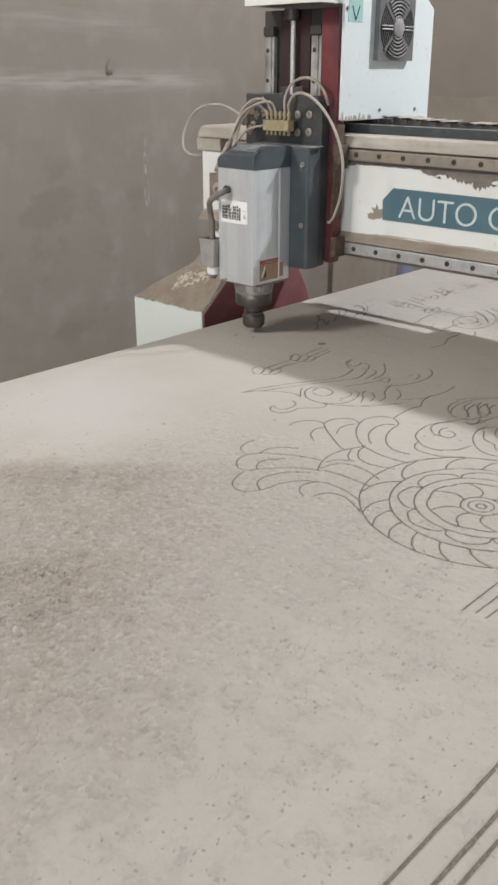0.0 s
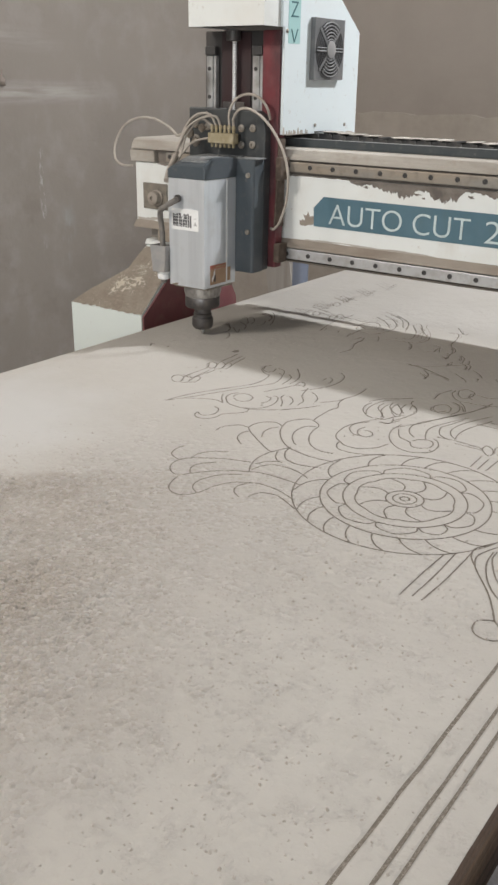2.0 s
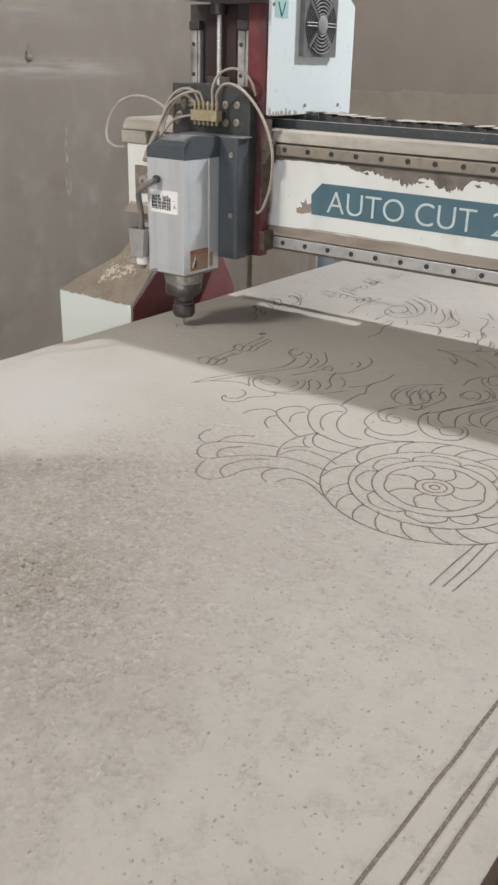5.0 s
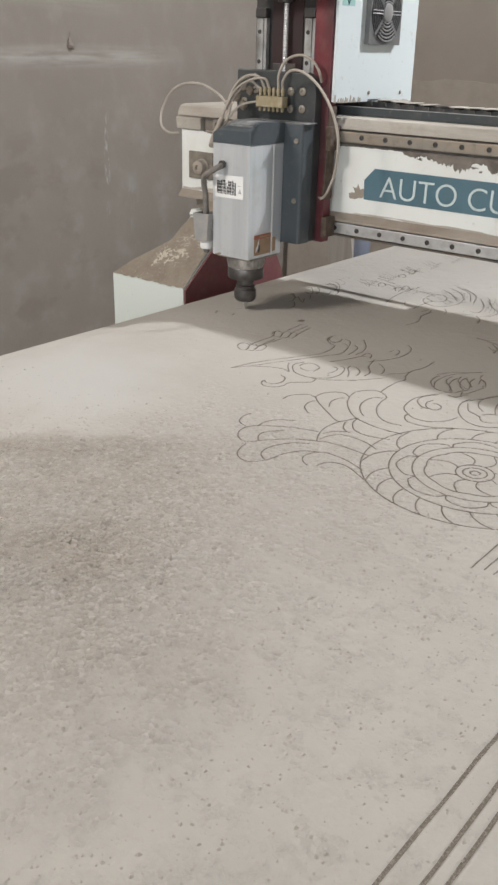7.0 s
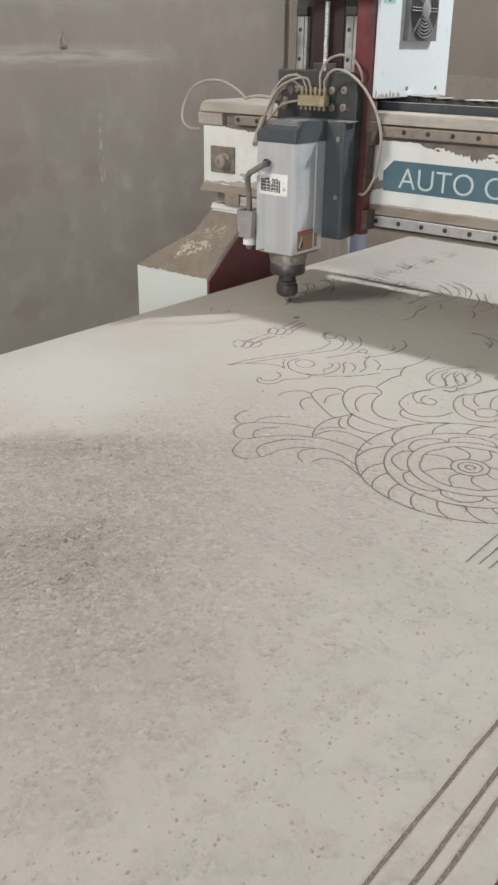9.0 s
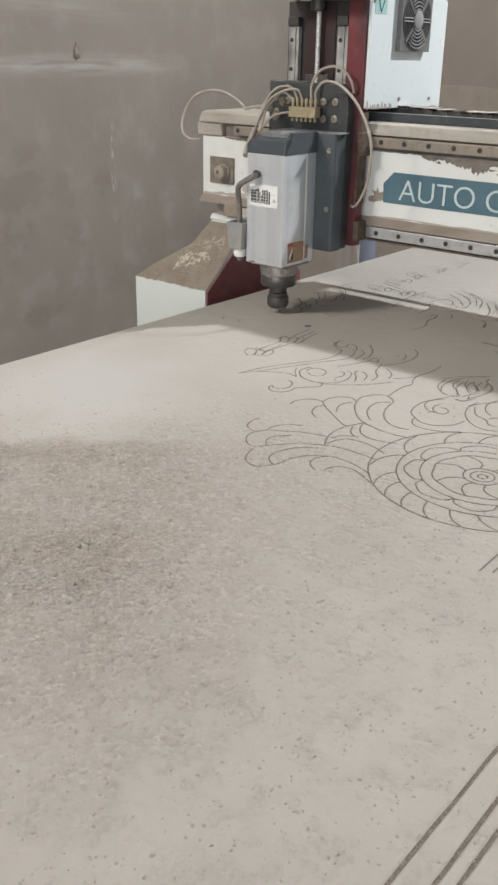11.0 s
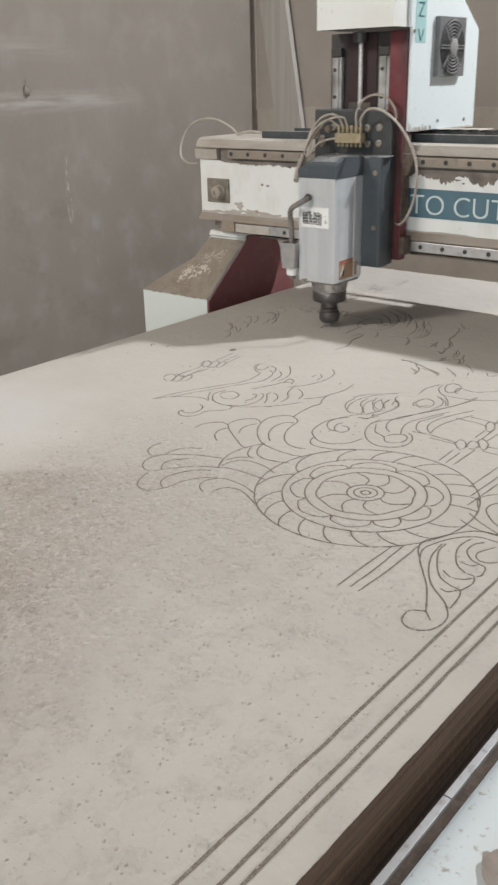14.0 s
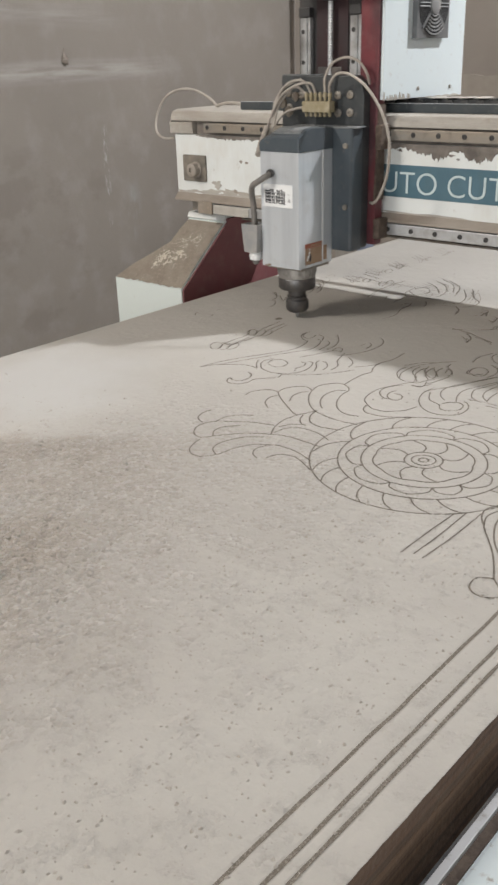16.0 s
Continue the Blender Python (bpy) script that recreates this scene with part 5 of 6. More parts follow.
    part("knob", turned(BM(), [(0.020, 0.0), (0.020, 0.006), (0.017, 0.007), (0.0165, 0.022), (0.014, 0.024), (0.006, 0.0245), (0.005, 0.020)], 24, (-0.160, y - 0.003, 1.080), "y"), "brown_ledge", plate, "dusty brown round knob", True)
    for ob in plate.children:
        ob.matrix_basis = Matrix.Translation((0, 2 * (y - 0.003), 0)) @ Matrix.Diagonal((1, -1, 1, 1))
        ob.data.flip_normals()
    part("bracket", box(BM(), -0.150, -0.100, y - 0.018, y - 0.0128, 0.972, 1.004, 0.003), "dusty_top", g)
    # grime under the upper rail: one crust with a ragged, torn lower edge
    heights = ((-0.16, 4), (-0.10, 8), (-0.04, 11), (0.02, 8), (0.08, 12), (0.14, 8), (0.24, 4), (0.30, 2), (0.40, 3), (0.425, 14), (0.46, 9), (0.49, 20), (0.515, 24), (0.535, 34), (0.552, 25), (0.575, 10), (0.60, 22), (0.622, 30), (0.637, 33), (0.655, 29), (0.672, 10), (0.70, 6), (0.74, 14), (0.78, 20), (0.84, 12), (0.92, 16), (1.0, 9), (1.10, 14), (1.2, 6), (1.4, 8))
    hx, hz = [p[0] for p in heights], [p[1] / 1000 for p in heights]
    xs = np.arange(-0.16, 1.40, 0.0016)
    low_edge = []
    for x in xs:
        d = float(np.interp(x, hx, hz))
        torn = 0.35 * noise.noise(Vector((x * 55, 2.0, 0))) + 0.30 * noise.noise(Vector((x * 160, 5.0, 0))) + 0.22 * noise.noise(Vector((x * 420, 9.0, 0)))
        low_edge.append(1.1655 - max(0.0012, d * (0.92 + torn) + 0.0035 * torn))
    bm = BM()
    top = [bm.verts.new((float(x), y - 0.0012, 1.1658)) for x in xs]
    mid = [bm.verts.new((float(x), y - 0.0012, z + 0.0008)) for x, z in zip(xs, low_edge)]
    rim = [bm.verts.new((float(x), y + 0.0005, z)) for x, z in zip(xs, low_edge)]
    for k in range(len(xs) - 1):
        bm.faces.new((top[k], top[k + 1], mid[k + 1], mid[k])), bm.faces.new((mid[k], mid[k + 1], rim[k + 1], rim[k]))
    part("paint_chip", bm, "grime", beam, "torn crust of grey-brown grime")
    for k, (x, z, a, b) in enumerate(((0.565, 1.146, 0.010, 0.0022), (0.445, 1.1515, 0.008, 0.002), (0.69, 1.150, 0.006, 0.003), (0.585, 1.139, 0.003, 0.002))):
        part("paint_chip", blob(BM(), lambda p, q, h: (x + p, y - h, z + q), a, b, -0.001, 0.0006 + 0.00012 * k, k + 20, 24, 0.5), "grime", beam, "chipped patch of grime")
    for k, (x, z, a, b) in enumerate(((0.301, 1.070, 0.016, 0.013), (0.292, 1.061, 0.012, 0.007), (-0.010, 1.106, 0.006, 0.003), (0.008, 1.104, 0.004, 0.003), (-0.031, 1.034, 0.008, 0.003), (0.131, 1.066, 0.004, 0.002))):
        part("paint_chip", blob(BM(), lambda p, q, h: (x + p, y - h, z + q), a, b, -0.001, 0.0005 + 0.00012 * k, k + 50, 22, 0.5), "brown_ledge", beam, "chipped brown patch")
    for k, (x, z, a, b) in enumerate(((-0.196, 1.021, 0.04, 0.006), (-0.123, 1.023, 0.05, 0.009), (-0.051, 1.025, 0.045, 0.012), (0.013, 1.023, 0.05, 0.008), (0.094, 1.021, 0.06, 0.006), (0.321, 1.019, 0.08, 0.004), (0.513, 1.020, 0.09, 0.005), (-0.092, 1.046, 0.014, 0.010))):
        part("dirt_smear", blob(BM(), lambda p, q, h: (max(x + p, BEAM_X0 + 0.004), y - h, max(z + q, 1.0165)), a, b, -0.001, 0.0005 + 0.0001 * k, k + 70, 30, 0.5), "sawdust_strip", beam, "smear of tan dirt")
    sticker = part("sticker", prism(BM(), [(0.3135, 1.0965), (0.3388, 1.1222), (1.05, 1.1205), (1.05, 1.0530), (0.3155, 1.0549)], "y", y - 0.0012, y + 0.0005), "teal", beam, "faded teal sticker with pale lettering")
    words("AUTO CUT", pose(0.3555, y - 0.0016, 1.0635, 90, 0.2, 0), 0.066, 0.340, "lettering", sticker)
    words("25", pose(0.7285, y - 0.0016, 1.0615, 90, 0.2, 0), 0.066, 0.074, "lettering", sticker)
    # drag chain lying in the tray, humped beside the carriage, its upper side dusty
    link, dusty = mesh_of("chain_link", chain_link(), "chain"), mesh_of("dust_patch", blob(BM(), lambda p, q, h: (p, q, 0.0178 + h), 0.017, 0.025, 0, 0.0012, 3, 16, 0.28), "sawdust_strip")
    for k in range(34):
        ob = new("chain_link", link)
        rise = 0.011 * max(0.0, 1 - k / 17) + 0.0015 * math.sin(k * 0.6)
        ob.parent, ob.matrix_basis = g, pose(0.13 + 0.036 * k, 0.262, 1.2280 + rise, 0, 1.3 + 2 * math.sin(k * 1.7), 0)
        if k % 5 != 3:
            top = new("dust_patch", dusty)
            top.parent = ob
    loop = [(-0.200, 0.27, 1.222), (-0.222, 0.262, 1.244), (-0.268, 0.245, 1.266), (-0.315, 0.232, 1.269), (-0.358, 0.22, 1.256), (-0.385, 0.21, 1.228), (-0.396, 0.20, 1.192), (-0.382, 0.19, 1.163), (-0.352, 0.19, 1.149), (-0.320, 0.20, 1.149)]
    part("cable_loop", tube(BM(), [(-0.187 + 0.844 * (px + 0.2), py - 0.02, pz) for px, py, pz in loop], 0.0032), "hose", g, "pale loop of cable", True)
    part("cable_loop", tube(BM(), [(-0.185, 0.24, 1.227), (-0.150, 0.24, 1.2345), (-0.12, 0.245, 1.2345), (-0.085, 0.25, 1.228)], 0.004), "hose", g, "pale loop of cable", True)
    gantry_foot(g, -1)
    gantry_foot(g, 1)
    return g


def chain_link():
    bm = BM()
    for s in (-0.026, 0.022):
        prism(bm, [(-0.019, 0.0), (-0.015, 0.014), (0.015, 0.014), (0.019, 0.0), (0.015, -0.008), (-0.015, -0.008)], "y", s, s + 0.004)
    box(bm, -0.006, 0.006, -0.026, 0.026, 0.0145, 0.0175)
    box(bm, -0.006, 0.006, -0.026, 0.026, -0.0105, -0.0085)
    return bm


# ---------- tool carriage and spindle: their origin is the bit's tip in plan; heights are the world's ----------
def fan_guard(h, x, cy, cz, s):
    """A square fan with a cross-shaped frame and a wire guard, its reflections painted above and below."""
    fan = part("fan", holed(BM(), "x", x, x + 0.012, (cy - s, cy + s, cz - s, cz + s), (cy - 0.7 * s, cy + 0.7 * s, cz - 0.7 * s, cz + 0.7 * s)), "fan", h, "grey square cooling fan with a wire guard")
    bm, n = BM(), 32
    a = [bm.verts.new((x + 0.0124, cy + s * 0.93 * math.cos(k * math.tau / n), cz + s * 0.93 * math.sin(k * math.tau / n))) for k in range(n)]
    b = [bm.verts.new((x + 0.002, cy + s * 0.90 * math.cos(k * math.tau / n), cz + s * 0.90 * math.sin(k * math.tau / n))) for k in range(n)]
    for k in range(n):
        bm.faces.new((a[k], a[(k + 1) % n], b[(k + 1) % n], b[k]))
    bm.faces.new(a)
    part("well", bm, "fan_dark", fan)
    # hourglass reflection put into the wires: thick bright arcs above and below, dull sides
    for r in (0.34, 0.45, 0.56, 0.67, 0.78, 0.89):
        for side in (90, 270):
            arc = [(x + 0.0155, cy + s * r * math.cos(radians(side - 38 + 76 * k / 10)), cz + s * r * math.sin(radians(side - 38 + 76 * k / 10))) for k in range(11)]
            part("guard_ring", tube(BM(), arc, 0.0016, 6, 1), "chrome", fan, "", True)
        for side in (0, 180):
            arc = [(x + 0.0136, cy + s * r * math.cos(radians(side - 50 + 100 * k / 10)), cz + s * r * math.sin(radians(side - 50 + 100 * k / 10))) for k in range(11)]
            part("guard_ring", tube(BM(), arc, 0.0008, 5, 1), "fan", fan, "", True)
    for a in (45, 135, 225, 315):
        bm, t = BM(), BM()
        box(t, 0.26 * s, 0.98 * s, -0.055 * s, 0.055 * s, 0.0, 0.0018)
        c, d = math.cos(radians(a)), math.sin(radians(a))
        merge(bm, t, Matrix(((0, 0, 1, x + 0.0125), (c, -d, 0, cy), (d, c, 0, cz), (0, 0, 0, 1))))
        part("strut", bm, "fan", fan)
    for dz in (-0.05, 0.05):
        part("guard_spoke", tube(BM(), [(x + 0.0152, cy - 0.92 * s, cz + dz * s), (x + 0.0152, cy, cz + dz * s), (x + 0.0152, cy + 0.92 * s, cz + dz * s)], 0.0012, 5, 2), "chrome", fan)
    part("hub", turned(BM(), [(0.29 * s, 0.0), (0.29 * s, 0.003), (0.24 * s, 0.0045)], 24, (x + 0.0146, cy, cz), "x"), "plug", fan, "", True)


def tool_carriage():
    h = tagged(empty("tool_carriage"), "red and black tool carriage with a white fan cover", "tool carriage")
    part("back_plate", box(BM(), -0.101, 0.0715, 0.1425, 0.1525, 0.967, 1.468, 0.002), "black", h, "oily black back plate")
    part("back_sheet", box(BM(), -0.052, 0.030, 0.1400, 0.1422, 1.20, 1.465), "dark_red", h, "dark red inner sheet")
    part("red_side", box(BM(), 0.0720, 0.1180, 0.1255, 0.1530, 0.954, 1.468, 0.002), "red", h, "red enamelled side plate")
    part("cover", holed(BM(), "z", 1.4735, 1.606, (-0.087, 0.1180, 0.063, 0.35), (-0.085, 0.1160, 0.065, 0.348)), "cream", h, "cream sheet-metal hood")
    part("hood_top", box(BM(), -0.087, 0.1180, 0.063, 0.35, 1.6065, 1.609), "cream", h)
    # added black sheet stands for the shade under the hood
    part("hood_floor", box(BM(), -0.084, 0.115, 0.066, 0.347, 1.4755, 1.478), "black", h)
    for x in (-0.0745, 0.0570):
        bm = box(BM(), x - 0.0140, x + 0.0035, 0.1290, 0.1395, 1.28, 1.4165, 0.001)
        box(bm, x + 0.0040, x + 0.0065, 0.1320, 0.1395, 1.28, 1.4165)
        box(bm, x + 0.0070, x + 0.0140, 0.1280, 0.1395, 1.28, 1.4165, 0.001)
        rail = part("z_rail", bm, "smeared_steel", h, "oil-smeared vertical guide rail")
        for z in (1.3285, 1.3890):
            part("bolt", turned(BM(), [(0.0046, 0.0), (0.0046, 0.0012), (0.002, 0.0006)], 12, (x - 0.0055, 0.1278, z), "y"), "black", rail)
        part("rail_end", box(BM(), x - 0.0145, x + 0.0145, 0.124, 0.1395, 1.4175, 1.436, 0.002), "black", h)
    prof = []
    for k in range(30):
        prof += [(0.0036, 1.30 + 0.0049 * k), (0.0056, 1.30 + 0.0049 * k + 0.0014), (0.0056, 1.30 + 0.0049 * k + 0.0033)]
    part("ball_screw", turned(BM(), prof, 14, (-0.0065, 0.1275, 0)), "screw", h, "bright threaded ball screw", True)
    part("bearing", turned(BM(), [(0.012, 1.4465), (0.016, 1.4475), (0.016, 1.468)], 20, (-0.0065, 0.1225, 0)), "black", h, "", True)
    # side cover with fan and axis sticker
    side = part("side_cover", prism(BM(), [(0.132, 1.2533), (0.4605, 1.2480), (0.458, 1.476), (0.352, 1.552), (0.352, 1.609), (0.124, 1.609), (0.124, 1.4735), (0.132, 1.4735)], "x", 0.1185, 0.1255, 0.001), "white", h, "white enamelled side cover")
    fan_guard(h, 0.1258, 0.300, 1.4335, 0.0645)
    tag = part("sticker", box(BM(), 0.1253, 0.1262, 0.144, 0.1905, 1.4415, 1.590), "mint_sticker", side, "mint axis sticker")
    words("Z", pose(0.1265, 0.153, 1.494, 90, 0, 90), 0.046, 0.029, "dark_letter", tag, 0.0003)
    for z, s in ((1.4575, -1), (1.565, 1)):
        bm = BM()
        for a, b in (((-0.012, 0.013), (0.0, -0.013)), ((0.0, -0.013), (0.012, 0.013))):
            tube(bm, [(0.1264, 0.1675 + a[0], z - s * a[1]), (0.1264, 0.1675 + (a[0] + b[0]) / 2, z - s * (a[1] + b[1]) / 2), (0.1264, 0.1675 + b[0], z - s * b[1])], 0.0012, 5, 1)
        part("arrow", bm, "dark_letter", tag)
    for y, z in ((0.268, 1.270), (0.405, 1.268), (0.140, 1.466)):
        part("bolt", turned(BM(), [(0.004, 0.0), (0.004, 0.002), (0.002, 0.003)], 12, (0.1254, y, z), "x"), "dusty_steel", side, "", True)
    # torn dusty rags of tape under the cover
    random.seed(9)
    for k in range(11):
        y0 = 0.136 + 0.010 * k + random.uniform(-0.004, 0.004)
        top = 1.257 + random.uniform(0.002, 0.026) * (1 if k < 4 else 0.35)
        w = random.uniform(0.002, 0.007)
        part("dust_tuft", prism(BM(), [(y0 - w, 1.2515), (y0 + w, 1.2510), (y0 + 0.002, top - 0.004), (y0 + 0.0015, top), (y0 - 0.001, top + 0.001)], "x", 0.1252, 0.1266), "sawdust_strip", side)
    part("cover_dust", prism(BM(), [(0.30 + 0.018 * k, 1.2500 + (0.0024 if k % 2 else 0.0006)) for k in range(9)] + [(0.45, 1.2475), (0.30, 1.2495)], "x", 0.1190, 0.1262), "sawdust_strip", side, "pale dust along the lower edge")
    part("runner", box(BM(), 0.1182, 0.134, 0.118, 0.1530, 1.155, 1.205, 0.003), "gap_dirt", h, "grimy runner block")
    part("runner", box(BM(), 0.1182, 0.134, 0.118, 0.1530, 0.968, 1.012, 0.003), "gap_dirt", h, "grimy runner block")
    part("wiper", prism(BM(), [(0.116, 1.05), (0.150, 1.05), (0.150, 1.245), (0.128, 1.245)], "x", 0.1182, 0.1225), "gap_dirt", h, "grimy steel bracket")
    return h


def spindle():
    h = tagged(empty("router_spindle"), "square brushed aluminium router spindle on a dark blue mount", "spindle")
    plate = part("z_plate", prism(BM(), [(-0.1178, 0.949), (0.0990, 0.949), (0.1005, 1.262), (0.0930, 1.291), (0.0780, 1.3020), (-0.1178, 1.3035)], "y", 0.1000, 0.1240, 0.002), "slate_black", h, "black sliding plate with bolts")
    part("rim_dust", box(BM(), -0.116, -0.010, 0.1010, 0.1230, 1.3038, 1.3052), "grey_dust", plate, "pale grey dust along the top")
    for x, z in ((0.0352, 1.2640), (0.0672, 1.2650), (0.0355, 1.2285), (0.0668, 1.2297), (-0.062, 1.2640), (-0.095, 1.238), (-0.098, 1.268)):
        part("bolt", turned(BM(), [(0.0085, 0.0), (0.0085, 0.003), (0.0068, 0.0042), (0.003, 0.0042), (0.0022, 0.002)], 16, (0, 0, 0), "y"), "dusty_steel", plate, "", True).matrix_basis = pose(x, 0.1002, z, 0, 0, 180)
    part("nut_block", box(BM(), -0.038, 0.024, 0.1245, 0.1272, 1.290, 1.3190, 0.001), "dark_steel", h)
    body = part("spindle_body", prism(BM(), [(-0.051, -0.057), (0.051, -0.057), (0.051, 0.0255), (0.0490, 0.0262), (0.0490, 0.0275), (0.0505, 0.0285), (0.0505, 0.0600), (-0.0505, 0.0600), (-0.0505, 0.0285), (-0.0490, 0.0275), (-0.0490, 0.0262), (-0.051, 0.0255)], "z", 0.9225, 1.1615, 0.0008), "brushed", h, "brushed aluminium square spindle motor")
    # white strip paints the highlight along the body's right edge
    part("edge_strip", box(BM(), 0.0502, 0.0516, 0.0232, 0.0252, 0.956, 1.1610), "paper", body, "bright edge line, a painted highlight")
    # cap: sloping to the front, and on one side
    bm = BM()
    profile = [(-0.0580, 1.1620), (-0.0588, 1.1890), (-0.0560, 1.1925), (-0.0250, 1.2065), (-0.0100, 1.2075), (0.0600, 1.2040), (0.0600, 1.1620)]
    rings = []
    for x, up, inset in ((-0.0525, 0.62, 0.0015), (-0.0490, 0.72, 0.0), (-0.0230, 1.0, 0.0), (0.0500, 1.0, 0.0), (0.0525, 0.97, 0.0015)):
        rings.append([bm.verts.new((x, y + (inset if y < 0 else -inset), 1.1620 + (z - 1.1620) * up)) for y, z in profile])
    for a, b in zip(rings, rings[1:]):
        for k in range(7):
            bm.faces.new((a[k], a[(k + 1) % 7], b[(k + 1) % 7], b[k]))
    bm.faces.new(rings[0]), bm.faces.new(rings[-1][::-1])
    cap = part("spindle_cap", bm, "navy", h, "dark blue motor cap with dust on top")
    part("cap_dust", prism(BM(), [(-0.046, 1.1985), (-0.025, 1.2074), (-0.010, 1.2085), (0.057, 1.2052), (0.057, 1.2036), (-0.010, 1.2068), (-0.025, 1.2058), (-0.046, 1.1970)], "x", -0.0225, 0.047), "grey_dust", cap, "thin grey dust")
    mount = part("mount_block", prism(BM(), [(-0.062, 0.0605), (0.0960, 0.0605), (0.1000, 0.0645), (0.1000, 0.0995), (-0.062, 0.0995)], "z", 0.9475, 1.2015, 0.0015), "navy", h, "dark blue mounting block")
    part("mount_dust", prism(BM(), [(-0.060, 0.0600), (0.113, 0.0600), (0.109, 0.0990), (-0.060, 0.0990)], "z", 1.2020, 1.2042, 0.0006), "grey_dust", mount, "top flange under pale grey dust")
    for z in (1.1670, 1.0415):
        part("bolt", turned(BM(), [(0.0060, 0.0), (0.0060, 0.003), (0.0045, 0.004), (0.0018, 0.003)], 14, (0, 0, 0), "y"), "dusty_steel", mount, "", True).matrix_basis = pose(0.0845, 0.0606, z, 0, 0, 180)
    part("end_plate", box(BM(), -0.046, 0.048, -0.046, 0.054, 0.9165, 0.9222, 0.002), "dusty_steel", h)
    part("nose", turned(BM(), [(0.0440, 0.9162), (0.0435, 0.905), (0.0405, 0.8935)], 36), "scuffed_nose", h, "pale scuffed spindle nose", True)
    part("flange", turned(BM(), [(0.0400, 0.8933), (0.0412, 0.891), (0.0412, 0.871), (0.0385, 0.8675), (0.0205, 0.866), (0.0195, 0.852)], 36), "dark_steel", h, "worn dark steel flange", True)
    part("collet_nut", turned(BM(), [(0.0200, 0.8518), (0.0225, 0.8495), (0.0210, 0.846), (0.0212, 0.844), (0.0250, 0.8405), (0.0257, 0.8250), (0.0240, 0.8190), (0.0200, 0.8145), (0.010, 0.8125)], 28), "dark_steel", h, "dark steel collet nut", True)
    part("bit", turned(BM(), [(0.0050, 0.814), (0.0050, 0.808), (0.0036, 0.806), (0.0010, 0.7935)], 12), "steel", h, "steel engraving bit", True)
    # labels on the motor
    label = part("label", prism(BM(), [(-0.0426, 1.0530), (-0.0400, 1.0505), (0.0325, 1.0500), (0.0350, 1.0525), (0.0350, 1.0945), (0.0325, 1.0968), (-0.0400, 1.0968), (-0.0426, 1.0945)], "y", -0.0578, -0.0568), "paper", body, "white rating label, print worn away")
    random.seed(6)
    for k in range(15):
        x = -0.0390 + 0.0036 * k + random.uniform(-0.0006, 0.0006)
        z0, z1 = 1.056 + random.uniform(0, 0.003), 1.086 + random.uniform(-0.016 if 6 < k < 11 else -0.004, 0.002)
        part("print", box(BM(), x, x + random.uniform(0.0018, 0.0038), -0.0583, -0.0577, z0, z1), "ink", label)
    for z in (1.0600, 1.0665, 1.0735, 1.0800):
        part("print", box(BM(), -0.039, 0.012, -0.0584, -0.0579, z, z + 0.0016), "worn_ink", label)
    part("print", prism(BM(), [(0.021, 1.062), (0.031, 1.062), (0.026, 1.072)], "y", -0.0583, -0.0577), "worn_ink", label)
    part("print", box(BM(), 0.022, 0.030, -0.0583, -0.0577, 1.0770, 1.0785), "worn_ink", label)
    part("scuff", blob(BM(), lambda p, q, e: (-0.034 + p, -0.0570 - e, 0.9245 + q), 0.010, 0.0022, 0, 0.0005, 8, 16, 0.5), "dusty_top", body)
    warn = part("label", box(BM(), 0.0506, 0.0516, -0.036, 0.0225, 0.9290, 0.9630), "warning_low", body, "worn tan and red warning label")
    part("label_end", box(BM(), 0.0504, 0.0516, 0.0290, 0.0400, 0.9310, 0.9620), "warning_low", warn)
    part("label_head", box(BM(), 0.0506, 0.0518, -0.036, 0.0225, 0.9635, 0.9735), "warning", warn, "worn red heading")
    part("print", box(BM(), 0.0516, 0.0522, -0.016, 0.020, 0.9665, 0.9705), "warning_low", warn)
    part("gouge", blob(BM(), lambda p, q, e: (0.0513 + e, -0.024 + p + 0.3 * q, 0.950 + q), 0.004, 0.012, 0, 0.0008, 9, 14, 0.5), "paper", warn)
    part("gouge", blob(BM(), lambda p, q, e: (0.0513 + e, -0.019 + p, 0.942 + q), 0.0025, 0.009, 0, 0.0009, 11, 14, 0.5), "ink", warn)
    # lead and plug
    part("gland", turned(BM(), [(0.0085, 0.0), (0.0085, 0.006), (0.006, 0.010)], 14, (-0.0200, -0.066, 1.1190), "y"), "black", h, "", True)
    part("lead", tube(BM(), [(-0.0200, -0.060, 1.1185), (-0.023, -0.075, 1.113), (-0.038, -0.080, 1.104), (-0.060, -0.074, 1.092), (-0.073, -0.062, 1.074), (-0.0755, -0.054, 1.045), (-0.0755, -0.052, 1.000)], 0.0064, 10), "cable", h, "grey ribbed power lead", True)
    bm = BM()
    outer, inner = [(-0.0980, 1.0095), (-0.0510, 1.0105), (-0.0555, 0.950), (-0.0905, 0.949)], 0.004
    prism(bm, [outer[0], outer[1], outer[2], outer[3]], "y", -0.0720, -0.0685, 0.001)
    prism(bm, [outer[0], outer[1], outer[2], outer[3]], "y", -0.0370, -0.0335, 0.001)
    prism(bm, [outer[0], (outer[0][0] + inner, 1.0096), (outer[3][0] + inner, 0.949), outer[3]], "y", -0.0690, -0.0365, 0.0008)
    prism(bm, [(outer[1][0] - inner, 1.0104), outer[1], outer[2], (outer[2][0] - inner, 0.950)], "y", -0.0690, -0.0365, 0.0008)
    prism(bm, [(-0.0920, 0.992), (-0.0560, 0.992), (-0.0580, 0.950), (-0.0890, 0.950)], "y", -0.0680, -0.0375)
    plug = part("plug", bm, "plug", h, "grey open-topped plug body")
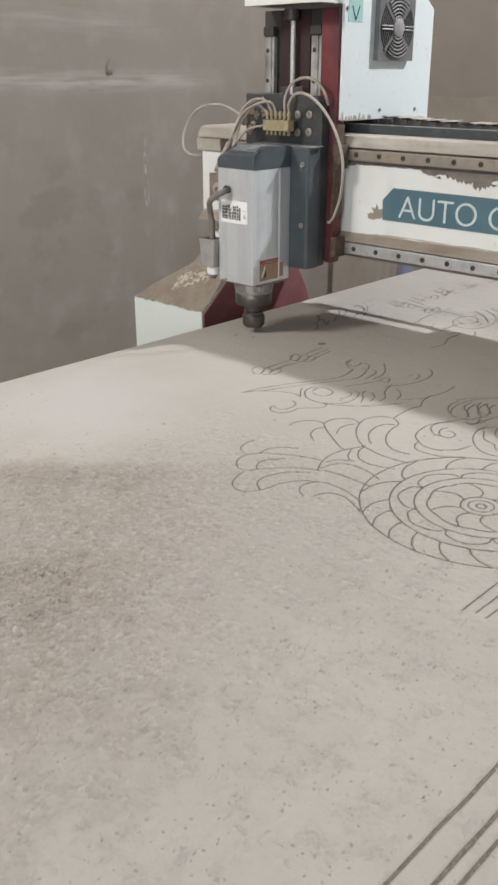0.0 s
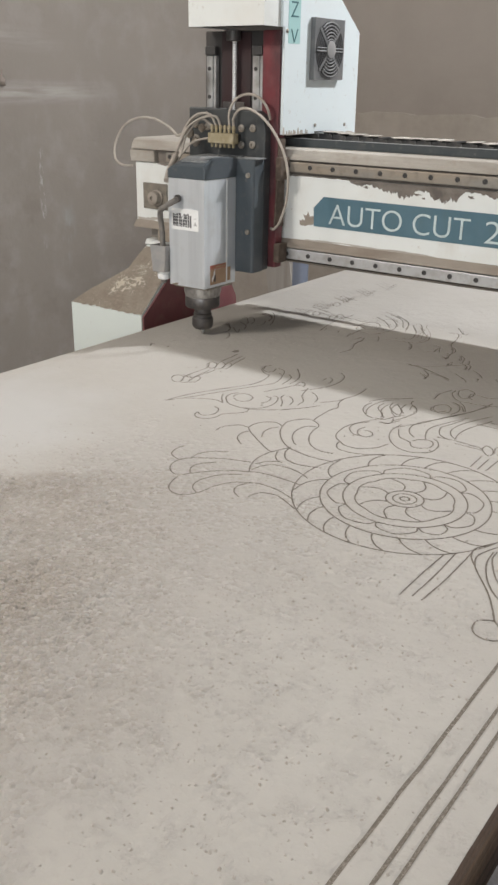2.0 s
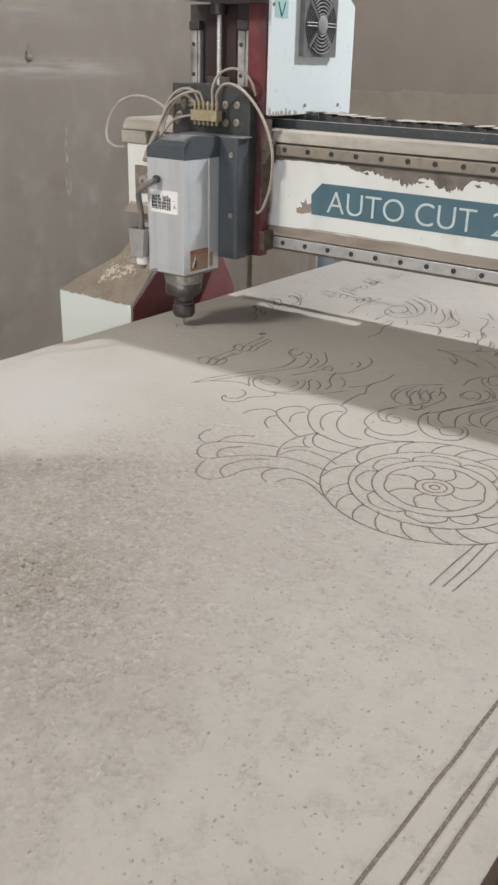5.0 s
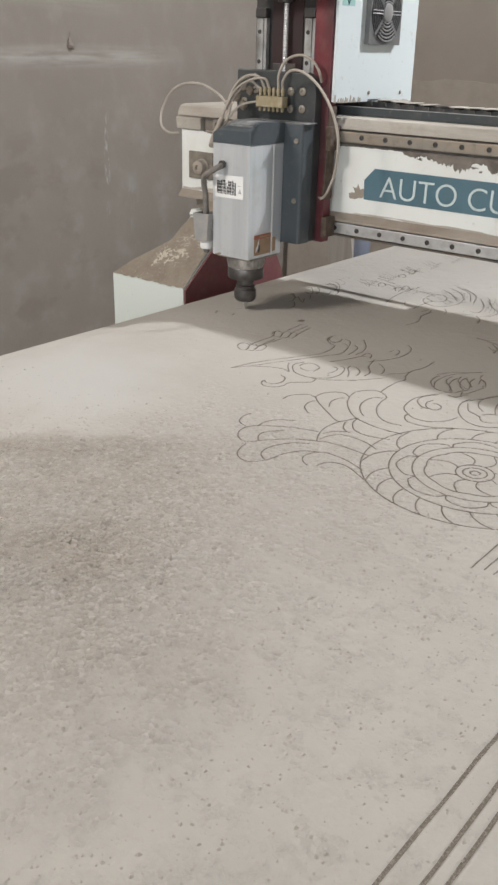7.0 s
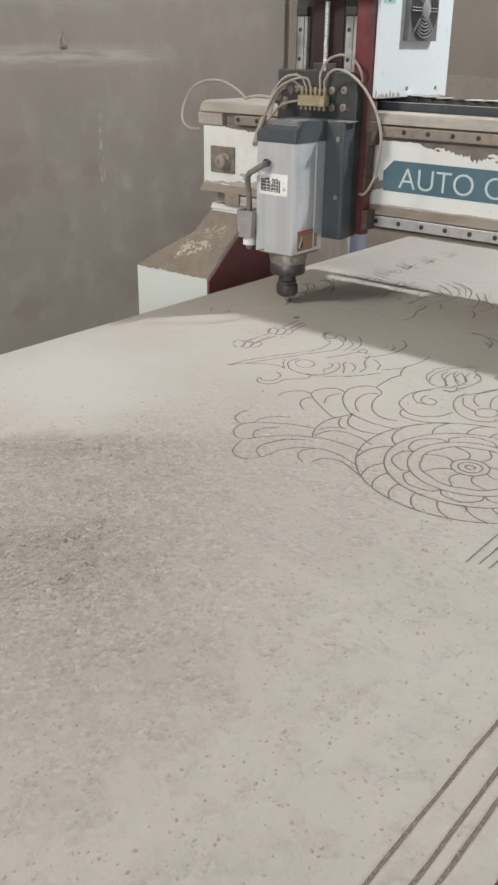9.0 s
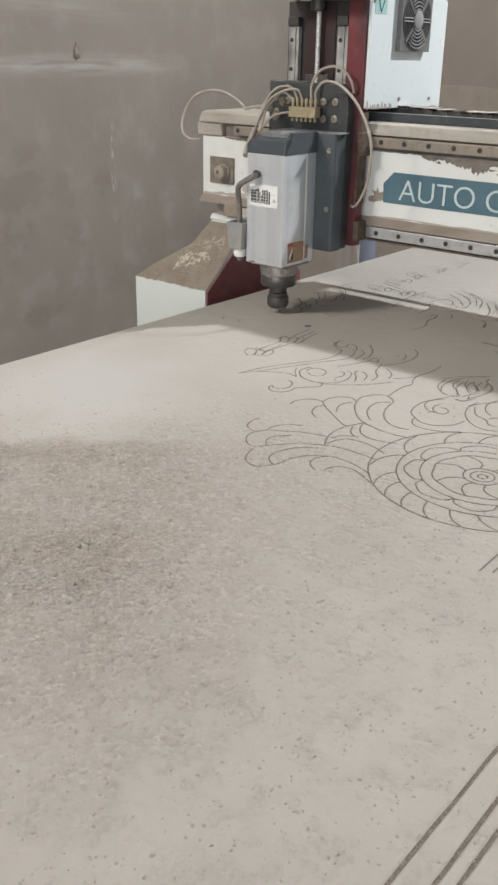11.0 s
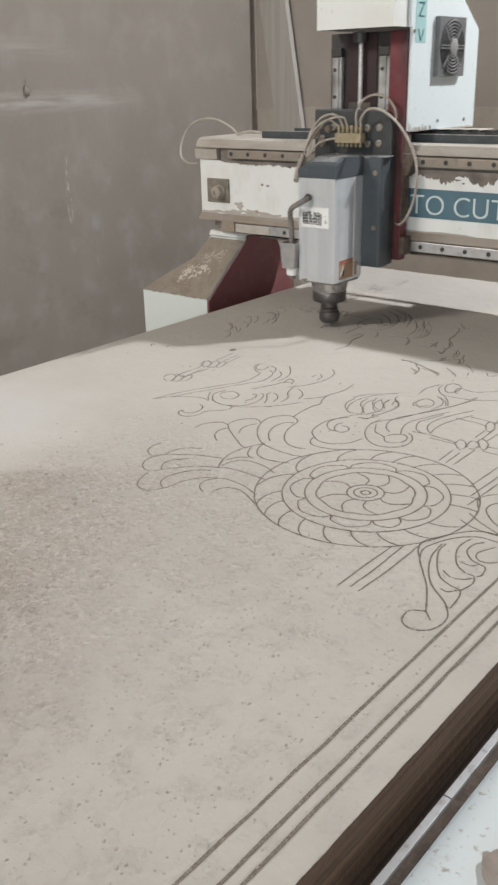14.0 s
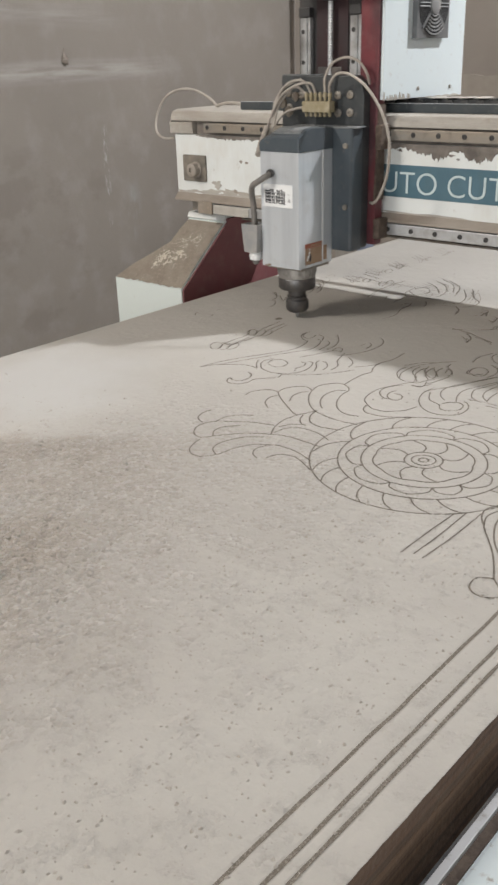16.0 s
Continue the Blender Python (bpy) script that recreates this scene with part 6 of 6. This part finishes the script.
    part("plug_ring", turned(BM(), [(0.0145, 0.9488), (0.0155, 0.946), (0.0140, 0.944), (0.0150, 0.941), (0.0140, 0.932), (0.010, 0.930)], 18, (-0.0735, -0.0525, 0)), "paper", plug, "white ring", True)
    part("plug_tip", turned(BM(), [(0.007, 0.9298), (0.008, 0.926), (0.005, 0.921)], 14, (-0.0735, -0.0525, 0)), "cable", plug, "", True)
    # lubricator block and its hoses
    block = part("valve_block", box(BM(), -0.0345, 0.0385, 0.064, 0.084, 1.2310, 1.2535, 0.002), "brass", h, "dusty brass distributor block")
    part("block_stem", box(BM(), -0.031, 0.034, 0.0845, 0.0998, 1.234, 1.251), "black", block)
    for k in range(6):
        x = -0.029 + 0.0122 * k
        part("fitting", turned(BM(), [(0.0036, 1.2540), (0.0036, 1.261), (0.0045, 1.2615), (0.0045, 1.267), (0.0028, 1.271)], 12, (x, 0.074, 0)), "brass", block, "", True)
        part("fitting", turned(BM(), [(0.0028, 1.222), (0.0036, 1.2232), (0.0036, 1.2305)], 12, (x, 0.074, 0)), "brass", block, "", True)
    hoses = (
        [(0.032, 0.074, 1.268), (0.036, 0.068, 1.286), (0.060, 0.060, 1.306), (0.098, 0.054, 1.305), (0.142, 0.050, 1.280), (0.180, 0.048, 1.234), (0.199, 0.048, 1.180), (0.192, 0.055, 1.118), (0.164, 0.072, 1.070), (0.136, 0.092, 1.050), (0.112, 0.118, 1.046), (0.106, 0.124, 1.045)],
        [(0.020, 0.074, 1.268), (0.018, 0.076, 1.298), (0.032, 0.082, 1.326), (0.060, 0.092, 1.337), (0.088, 0.098, 1.328), (0.102, 0.106, 1.306), (0.101, 0.118, 1.285)],
        [(-0.005, 0.074, 1.268), (-0.012, 0.066, 1.288), (-0.040, 0.056, 1.286), (-0.072, 0.046, 1.268), (-0.092, 0.040, 1.238), (-0.103, 0.030, 1.203), (-0.100, 0.012, 1.174)],
        [(-0.017, 0.074, 1.268), (-0.028, 0.064, 1.292), (-0.058, 0.056, 1.292), (-0.082, 0.050, 1.271), (-0.093, 0.046, 1.243), (-0.096, 0.038, 1.205), (-0.098, 0.022, 1.177)],
        [(-0.029, 0.074, 1.268), (-0.052, 0.062, 1.282), (-0.076, 0.052, 1.258), (-0.088, 0.046, 1.236), (-0.093, 0.036, 1.200), (-0.094, 0.015, 1.180)],
        [(-0.035, 0.074, 1.241), (-0.062, 0.066, 1.236), (-0.080, 0.055, 1.226), (-0.091, 0.04, 1.205)],
        [(-0.060, 0.095, 1.296), (-0.083, 0.07, 1.281), (-0.100, 0.055, 1.252), (-0.100, 0.045, 1.22)],
    )
    for k, line in enumerate(hoses):
        part("hose", tube(BM(), line, 0.0029 if k < 2 else 0.0027), "hose", h, "pale plastic hose", True)
    part("hose_end", tube(BM(), [(-0.100, 0.026, 1.202), (-0.094, 0.006, 1.184), (-0.082, -0.020, 1.168), (-0.0715, -0.040, 1.152)], 0.0064, 10), "hose", h, "dusty hose end", True)
    for k, (x, y, z, r) in enumerate(((-0.085, 0.060, 1.250, 0.011), (-0.075, 0.070, 1.232, 0.010), (-0.060, 0.075, 1.262, 0.009))):
        t = turned(BM(), [(0.3 * r, -r), (0.9 * r, -0.5 * r), (r, 0.2 * r), (0.6 * r, 0.8 * r), (0.1 * r, r)], 12, (x, y, z))
        for v in t.verts:
            v.co += 0.003 * noise.noise_vector(v.co * 130)
        part("dust_clump", t, "dusty_top", h, "clump of dust caught in the hoses", True)
    return h


# ---------- run ----------
def motions(gan, carriage, spin):
    walk(gan, [(t, pose(0, y, 0)) for t, y, x, lift in WAY])
    walk(carriage, [(t, pose(x, y + TIP_DY, 0)) for t, y, x, lift in WAY])
    walk(spin, [(t, pose(x, y + TIP_DY, lift)) for t, y, x, lift in WAY])


room()
leaning_plank()
blue_pipe()
router_bed()
crumbs(workpiece())
motions(gantry(), tool_carriage(), spindle())
